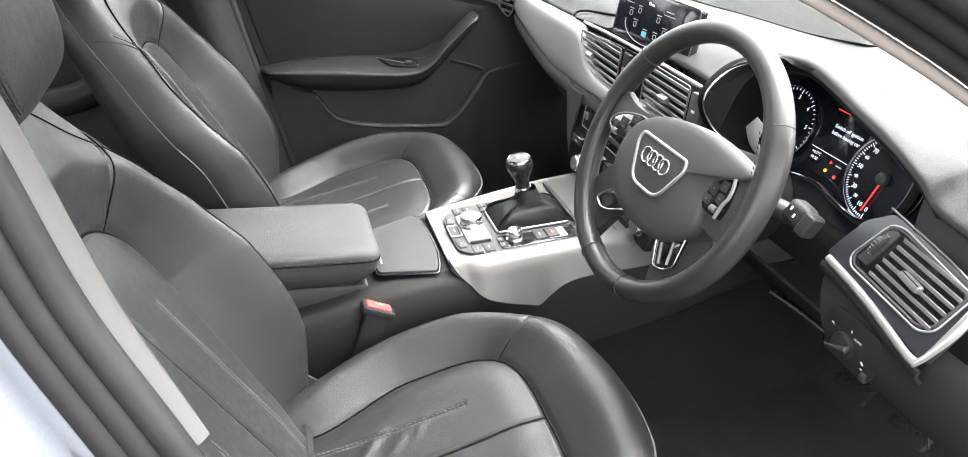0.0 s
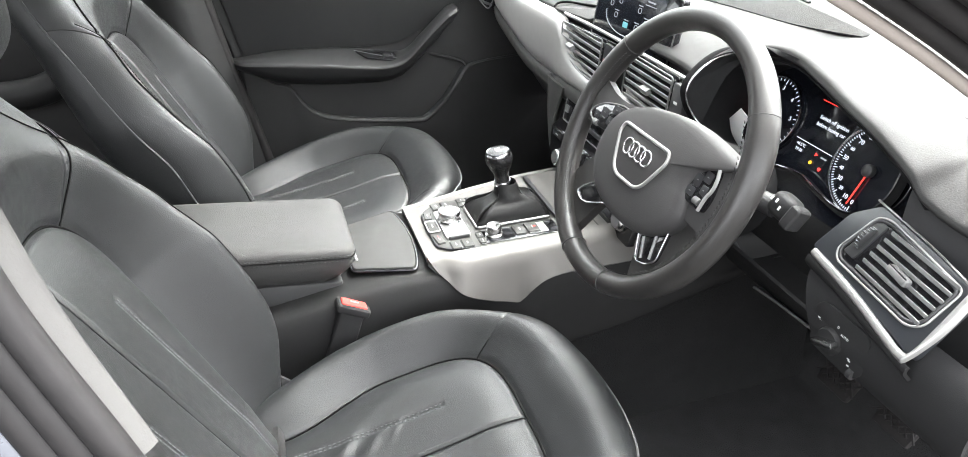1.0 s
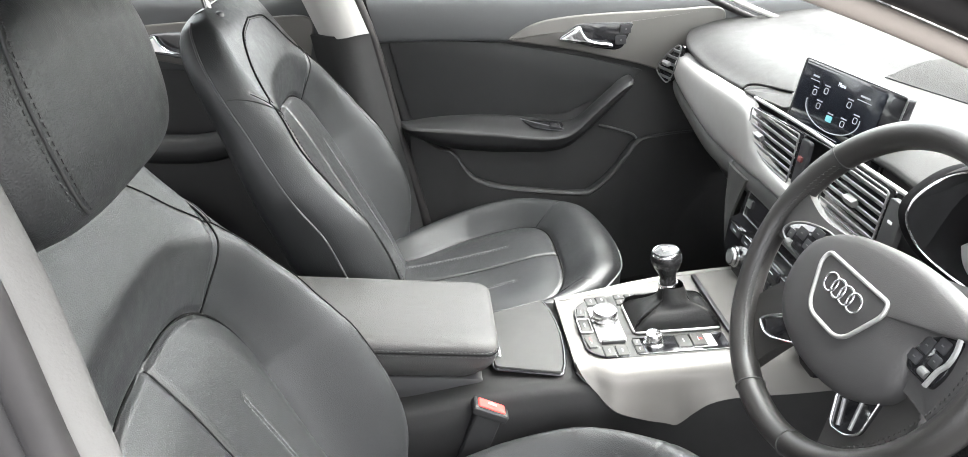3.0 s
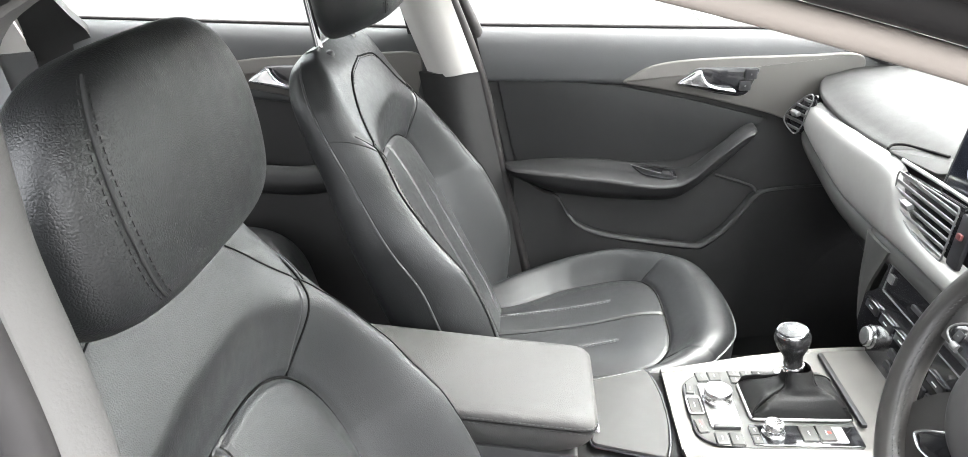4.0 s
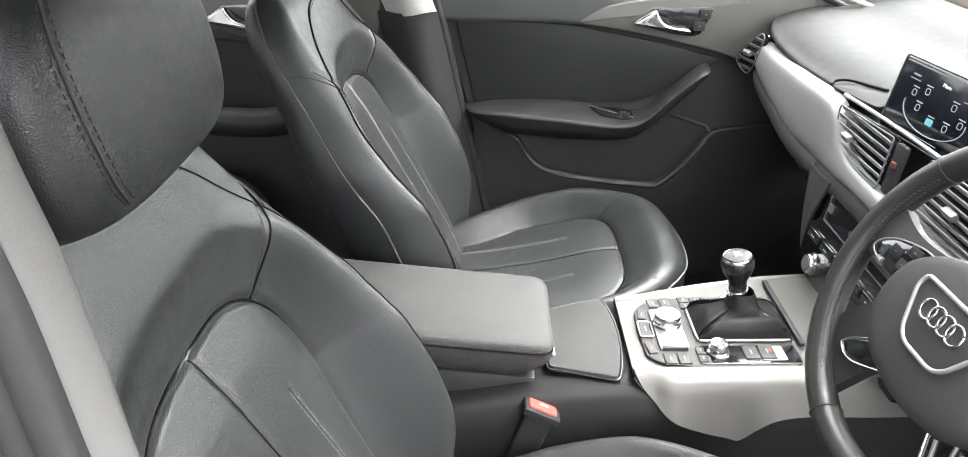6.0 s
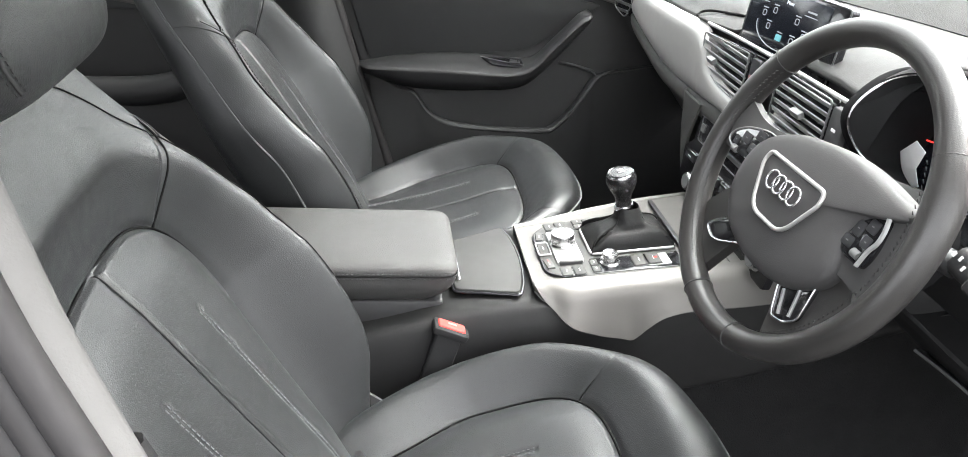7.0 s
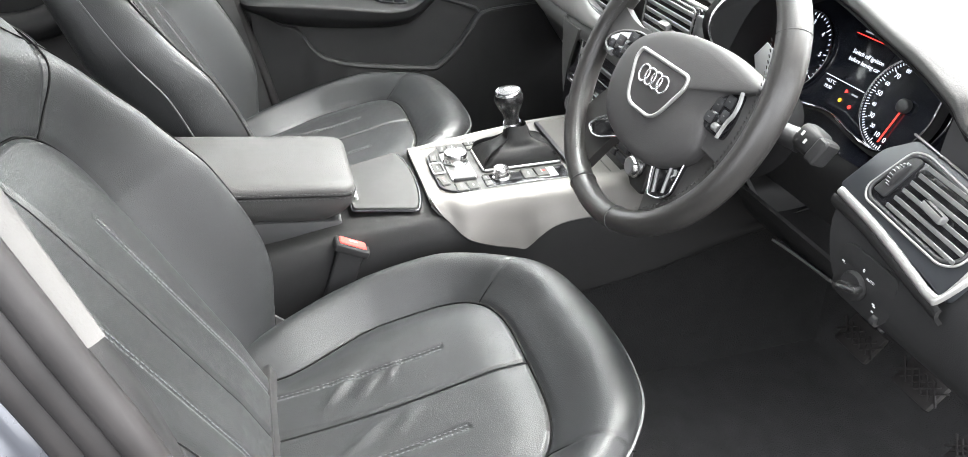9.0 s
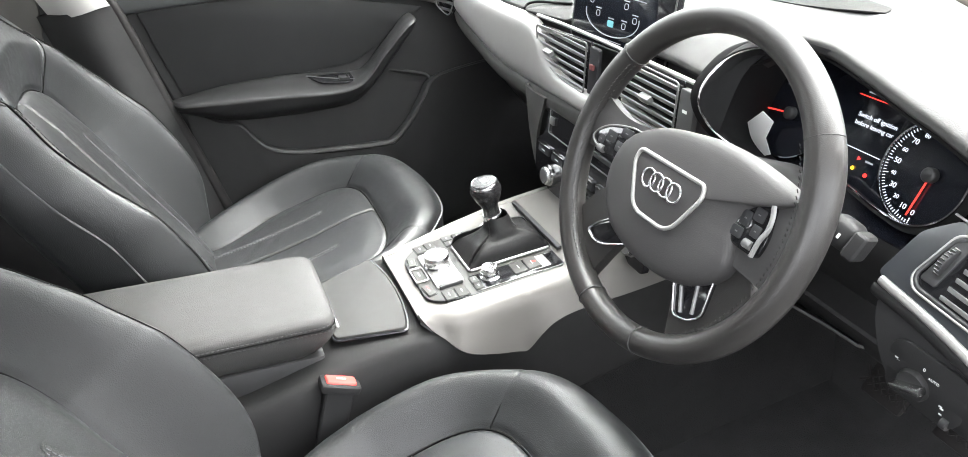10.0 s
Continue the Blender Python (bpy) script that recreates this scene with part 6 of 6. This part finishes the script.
part("plate_rim", tube([SW @ Vector(p) for p in ((-0.066, 0.018, 0.0034), (-0.02, 0.002, 0.0036), (0.044, -0.014, 0.0036))], 0.0011, 6, 20), GREYK, sw)
part("window_switch", box(SW @ pose(0.012, -0.006, 0.006), 0.024, 0.014, 0.008, 0.003), BUTTON, sw)
part("switch_edge", box(SW @ pose(0.018, -0.007, 0.0105), 0.004, 0.012, 0.002, 0.0006), CHROME, sw)
# map pocket
lip = [(-0.385, 0.706, 0.716), (-0.356, 0.700, 0.694), (-0.322, 0.692, 0.673), (-0.290, 0.684, 0.664), (-0.267, 0.676, 0.628), (-0.240, 0.670, 0.602), (-0.188, 0.662, 0.584), (-0.099, 0.657, 0.570), (0.009, 0.655, 0.558), (0.040, 0.657, 0.563), (0.085, 0.662, 0.598), (0.122, 0.668, 0.643), (0.150, 0.677, 0.672), (0.205, 0.690, 0.678), (0.30, 0.700, 0.680), (0.42, 0.706, 0.680)]
part("pocket_edge", tube([(0.149, 0.684, 0.672), (0.143, 0.700, 0.684), (0.126, 0.708, 0.690), (0.095, 0.712, 0.700), (0.060, 0.714, 0.710)], 0.004, 8, 24), DOORM, fd)
part("map_pocket", sheet([[(x, min(0.71, y + 0.03), z - 0.006) for x, y, z in lip], [(x, y + 0.006, z + 0.003) for x, y, z in lip], lip, [(x, y + 0.002, z - 0.010) for x, y, z in lip], [(x, y + 0.010, 0.45) for x, y, z in lip], [(x, y + 0.012, 0.30) for x, y, z in lip]][::-1], 40, 70, 0.006), DOORM, fd, "moulded door pocket")

rd = door("rear_door", -1.33, -0.565, "black rear door panel with silver inlay", False)
door_inlay(rd, -0.908, 0.018)
part("armrest", tube([(-1.25, 0.70, 0.74), (-1.0, 0.65, 0.735), (-0.80, 0.64, 0.735), (-0.66, 0.67, 0.80)], 0.032, 14, 30), LEATHER2, rd)

# pillars between the doors
bp = thing("door_pillar", (-0.46, 0.70, 0.4), "centre pillar with pale upper trim and dark base", "pillar", kind="structure")
part("upper_trim", sheet([[(-0.550, 0.705, 0.957), (-0.51, 0.672, 0.957), (-0.466, 0.692, 0.957)], [(-0.598, 0.665, 1.11), (-0.56, 0.632, 1.11), (-0.512, 0.652, 1.11)], [(-0.665, 0.605, 1.32), (-0.625, 0.575, 1.32), (-0.578, 0.595, 1.32)]], 16, 10, 0.02), LIGHTTRIM, bp, "pale plastic upper trim")
part("lower_trim", sheet([[(-0.50, 0.72, 0.28), (-0.42, 0.665, 0.28), (-0.35, 0.705, 0.28)], [(-0.52, 0.715, 0.6), (-0.46, 0.662, 0.6), (-0.402, 0.70, 0.6)], [(-0.572, 0.708, 0.956), (-0.52, 0.676, 0.956), (-0.463, 0.695, 0.956)]], 16, 10, 0.02), PLASTIC, bp)
part("door_seal", tube([(-0.325, 0.705, 0.30), (-0.385, 0.700, 0.6), (-0.415, 0.698, 0.74), (-0.455, 0.695, 0.95), (-0.530, 0.64, 1.18), (-0.565, 0.60, 1.30)], 0.012, 10, 30), RUBBER, bp)

part("pillar_core", sheet([[(-0.60, 0.745, z), (-0.50, 0.742, z), (-0.36 - 0.11 * max(0, z - 0.6) / 0.4, 0.742, z)] for z in (0.28, 0.6, 1.0)] + [[(-0.68, 0.68, 1.30), (-0.63, 0.66, 1.30), (-0.585, 0.65, 1.30)]], 16, 8, 0.02), PLASTIC, bp)

part("window_seal", tube([(-0.430, 0.735, 0.90), (-0.462, 0.728, 1.02), (-0.512, 0.68, 1.15), (-0.560, 0.625, 1.30)], 0.017, 10, 30), RUBBER, bp)
dp = thing("door_pillar", (-0.5, -0.70, 0.4), "centre pillar with woven pale trim and black door seal", "pillar", kind="structure")
edge = [(-0.459, -0.681, 0.935), (-0.499, -0.637, 1.02), (-0.525, -0.604, 1.11), (-0.544, -0.589, 1.19), (-0.532, -0.587, 1.26), (-0.46, -0.586, 1.295)]
edge2 = [(-0.464, -0.690, 0.935), (-0.505, -0.651, 1.02), (-0.529, -0.624, 1.11), (-0.543, -0.614, 1.19), (-0.523, -0.615, 1.26), (-0.447, -0.616, 1.295)]
mid = [tuple(0.5 * (a[k] + b[k]) + (0.004 if k == 0 else 0) for k in range(3)) for a, b in zip(edge, edge2)]
part("woven_trim", sheet([[(x - 0.02, y + 0.02, z) for x, y, z in edge], edge, mid, edge2, [(x - 0.010, y + 0.010, z) for x, y, z in edge2]], 14, 50, 0.005), WOVEN, dp, "pale woven cloth trim")
low = [(-0.40, -0.730, 0.45), (-0.415, -0.725, 0.72), (-0.432, -0.712, 0.85)]
for k, (dx, dy, r) in enumerate(((-0.006, -0.004, 0.010), (-0.024, 0.002, 0.011), (-0.042, 0.008, 0.012))):
    part("door_seal", tube([(x + dx, y + dy, z + 0.004) for x, y, z in low + edge2], r, 12, 60), RUBBER, dp)
part("lower_trim", tube([(x - 0.040, y + 0.040, z) for x, y, z in low + edge2[:1]], 0.030, 14, 40), PLASTIC, dp)
jamb = [(x - 0.056, y + 0.012, z) for x, y, z in low + edge2[:4]]
part("outer_skin", sheet([[(x - 0.004, y + 0.030, z) for x, y, z in jamb], jamb, [(x - 0.020, y - 0.012, z) for x, y, z in jamb], [(x - 0.075, y - 0.075, z) for x, y, z in jamb], [(x - 0.16, y - 0.110, z) for x, y, z in jamb], [(-0.95, -0.10 + y, z) for x, y, z in jamb]], 24, 40, 0.01), PAINT, dp, "silver-blue painted body")

# roof rail and windscreen pillar on the driver's side
ap = thing("roof_rail", (-0.1, -0.62, 1.2), "roof rail and windscreen pillar with ribbed cloth and black seals", "pillar", kind="structure")
rail = [(-0.46, -0.585, 1.290), (-0.38, -0.592, 1.280), (-0.30, -0.600, 1.264), (-0.18, -0.613, 1.229), (-0.05, -0.628, 1.174), (0.08, -0.642, 1.106), (0.20, -0.655, 1.035), (0.34, -0.67, 0.965), (0.45, -0.68, 0.92)]
rail = [(x, y, z + 0.008) for x, y, z in rail]
part("ribbed_trim", tube([(x, y, z - 0.004) for x, y, z in rail], 0.0050, 12, 90), RIBBED, ap, "ribbed cloth-covered seal")
for dx, dy, dz, r in ((0.002, -0.010, 0.012, 0.0105), (0.006, -0.030, 0.022, 0.011), (0.010, -0.052, 0.034, 0.013)):
    part("door_seal", tube([(x + dx, y + dy, z + dz) for x, y, z in rail], r, 12, 90), RUBBER, ap)
part("inner_cover", tube([(x + 0.03, y + 0.040, z + 0.045) for x, y, z in rail], 0.032, 12, 70), LIGHTTRIM, ap)
part("rail_core", tube([(x + 0.02, y - 0.015, z + 0.050) for x, y, z in rail], 0.034, 12, 70), RUBBER, ap)
part("outer_skin", tube([(x + 0.03, y - 0.045, z + 0.075) for x, y, z in rail], 0.034, 12, 70), PAINT, ap)
pp = thing("roof_rail_passenger_side", (-0.1, 0.62, 1.2), "roof rail and windscreen pillar with pale cover", "pillar", kind="structure")
part("inner_cover", tube([(x, -y, z + 0.02) for x, y, z in [(-1.6, -0.58, 1.28), (-1.0, -0.58, 1.31)] + rail], (0.030, 0.030, 0.030, 0.030, 0.030, 0.028, 0.022, 0.014, 0.008, 0.006, 0.005), 12, 70), LIGHTTRIM, pp)
part("door_seal", tube([(x, -y + 0.02, z + 0.0) for x, y, z in [(-1.6, -0.58, 1.28), (-1.0, -0.58, 1.31)] + rail], (0.014, 0.014, 0.014, 0.014, 0.014, 0.014, 0.012, 0.010, 0.008, 0.007, 0.006), 12, 70), RUBBER, pp)

# rear bench
bench = thing("bench_seat", (-1.2, 0, 0.3), "black leather rear bench seat", "bench seat")
part("bench_cushion", box(pose(-1.13, 0, 0.44, 0, 4, 0), 0.52, 1.30, 0.20, 0.06, 5), LEATHER, bench)
part("bench_back", box(pose(-1.50, 0, 0.78, 0, -22, 0), 0.16, 1.28, 0.66, 0.06, 5), LEATHER, bench)
bol = []
for x, z, w in ((-1.22, 0.575, 0.085), (-1.12, 0.612, 0.095), (-1.02, 0.632, 0.100), (-0.94, 0.628, 0.098), (-0.885, 0.598, 0.090), (-0.860, 0.545, 0.085), (-0.850, 0.470, 0.085)):
    bol.append([(x, 0.555 + w * k, z - 0.075 * abs(k) ** 2.6) for k in (-1.0, -0.75, -0.4, 0, 0.4, 0.75, 1.0)])
part("side_bolster", sheet(bol[::-1], 40, 24, 0.012), LEATHER, bench)
part("piping", tube([(x, 0.500, z - 0.006) for x, z in ((-1.20, 0.581), (-1.10, 0.616), (-1.0, 0.631), (-0.93, 0.622), (-0.885, 0.592), (-0.862, 0.540))], 0.002, 6, 40), SEAM, bench)
tag = part("bolster_tag", box(pose(-0.905, 0.520, 0.609, 0, 30, 0), 0.022, 0.046, 0.004, 0.001), GLOSS, bench, "small dark tag with pale bars")
for k in (-0.012, -0.002, 0.009):
    part("tag_bar", box(pose(-0.904, 0.520 + k, 0.6115, 0, 30, 0), 0.012, 0.004, 0.001, 0.0002), LIGHTTRIM, tag)
rp = thing("rear_pillar", (-1.45, 0.70, 0.9), "rear pillar with pale trim and dark window divider", "pillar", kind="structure")
part("upper_trim", sheet([[(-1.42, 0.690, 1.01), (-1.47, 0.665, 1.01), (-1.54, 0.650, 1.01)], [(-1.44, 0.66, 1.12), (-1.50, 0.63, 1.12), (-1.58, 0.61, 1.12)], [(-1.50, 0.60, 1.30), (-1.56, 0.57, 1.30), (-1.66, 0.55, 1.30)]], 12, 8, 0.02), LIGHTTRIM, rp, "pale plastic trim")
part("window_divider", sheet([[(-1.44, 0.715, 0.99), (-1.36, 0.722, 0.99), (-1.285, 0.728, 1.00)], [(-1.425, 0.705, 1.04), (-1.36, 0.715, 1.045), (-1.296, 0.722, 1.055)], [(-1.42, 0.68, 1.12), (-1.37, 0.685, 1.12), (-1.325, 0.69, 1.12)], [(-1.44, 0.62, 1.30), (-1.41, 0.62, 1.30), (-1.375, 0.62, 1.30)]], 10, 8, 0.02), PLASTIC, rp, "dark window divider")
part("pillar_core", sheet([[(-1.30, 0.756, z), (-1.50, 0.745, z), (-1.9, 0.72, z)] for z in (0.3, 0.7, 1.045)], 8, 8, 0.02), PLASTIC, rp)
part("core_top", sheet([[(-1.42, 0.735, 1.04), (-1.6, 0.73, 1.04), (-1.9, 0.72, 1.04)], [(-1.46, 0.63, 1.31), (-1.6, 0.62, 1.31), (-1.9, 0.60, 1.25)]], 8, 8, 0.02), LIGHTTRIM, rp)
part("lower_trim", sheet([[(-1.42, 0.70, 1.01), (-1.50, 0.66, 1.01), (-1.62, 0.64, 1.01)], [(-1.40, 0.70, 0.7), (-1.50, 0.67, 0.7), (-1.62, 0.64, 0.7)], [(-1.38, 0.70, 0.3), (-1.50, 0.68, 0.3), (-1.62, 0.64, 0.3)]], 10, 8, 0.02), SILL, rp)
rb = thing("rear_seat_belt", (-1.50, 0.61, 1.0), "grey rear seat belt webbing lying on the pillar", "seat belt")
part("webbing", sheet([[(-1.475, 0.642, 1.08), (-1.495, 0.625, 1.08), (-1.515, 0.615, 1.08)], [(-1.455, 0.635, 0.98), (-1.478, 0.620, 0.98), (-1.500, 0.610, 0.98)], [(-1.425, 0.625, 0.80), (-1.448, 0.610, 0.80), (-1.470, 0.600, 0.80)]], 10, 6, 0.0015), BELT, rb)
# pedals
for x, y, z, w, h, lab in ((0.50, -0.333, 0.412, 0.070, 0.055, "black rubber clutch pedal with a diamond pattern"), (0.50, -0.455, 0.430, 0.070, 0.055, "black rubber brake pedal with a diamond pattern"), (0.53, -0.545, 0.360, 0.050, 0.100, "worn rubber accelerator pedal near the floor")):
    pd = thing("pedal", (x, y, z), lab, "pedal", "pedals")
    PM = frame3((x, y, z), (0, -1, 0), (0.55, 0, 0.83))
    part("pad", box(PM, w, h, 0.014, 0.006), RUBBER, pd)
    for k in np.linspace(-0.4, 0.4, 5):
        part("rib", box(PM @ pose(k * w, 0, 0.008, 0, 0, 45), 0.003, 0.7 * min(w, h), 0.004, 0.001), RUBBER, pd)
        part("rib", box(PM @ pose(k * w, 0, 0.008, 0, 0, -45), 0.003, 0.7 * min(w, h), 0.004, 0.001), RUBBER, pd)
    part("pedal_arm", tube([PM @ Vector((0, 0, -0.005)), (x + 0.08, y, z + 0.06), (x + 0.14, y, z + 0.25)], 0.009, 8, 8), HARD, pd)
part("column_underside", sheet([[(x - 0.045, y - 0.046, z + 0.026) for x, y, z in r] for r in [[(0.395, -0.200, 0.548), (0.40, -0.26, 0.552), (0.40, -0.322, 0.557)], [(0.42, -0.195, 0.535), (0.425, -0.26, 0.538), (0.425, -0.325, 0.542)], [(0.44, -0.20, 0.54), (0.44, -0.26, 0.54), (0.44, -0.33, 0.54)]]], 8, 10, 0.004), GREYK, dash)
part("under_panel", sheet([[(0.30, y, 0.665), (0.36, y, 0.60), (0.40, y, 0.555), (0.52, y, 0.56), (0.75, y, 0.62)] for y in (-0.14, -0.30, -0.45, -0.58)], 16, 20, 0.005), BLACKV, dash)
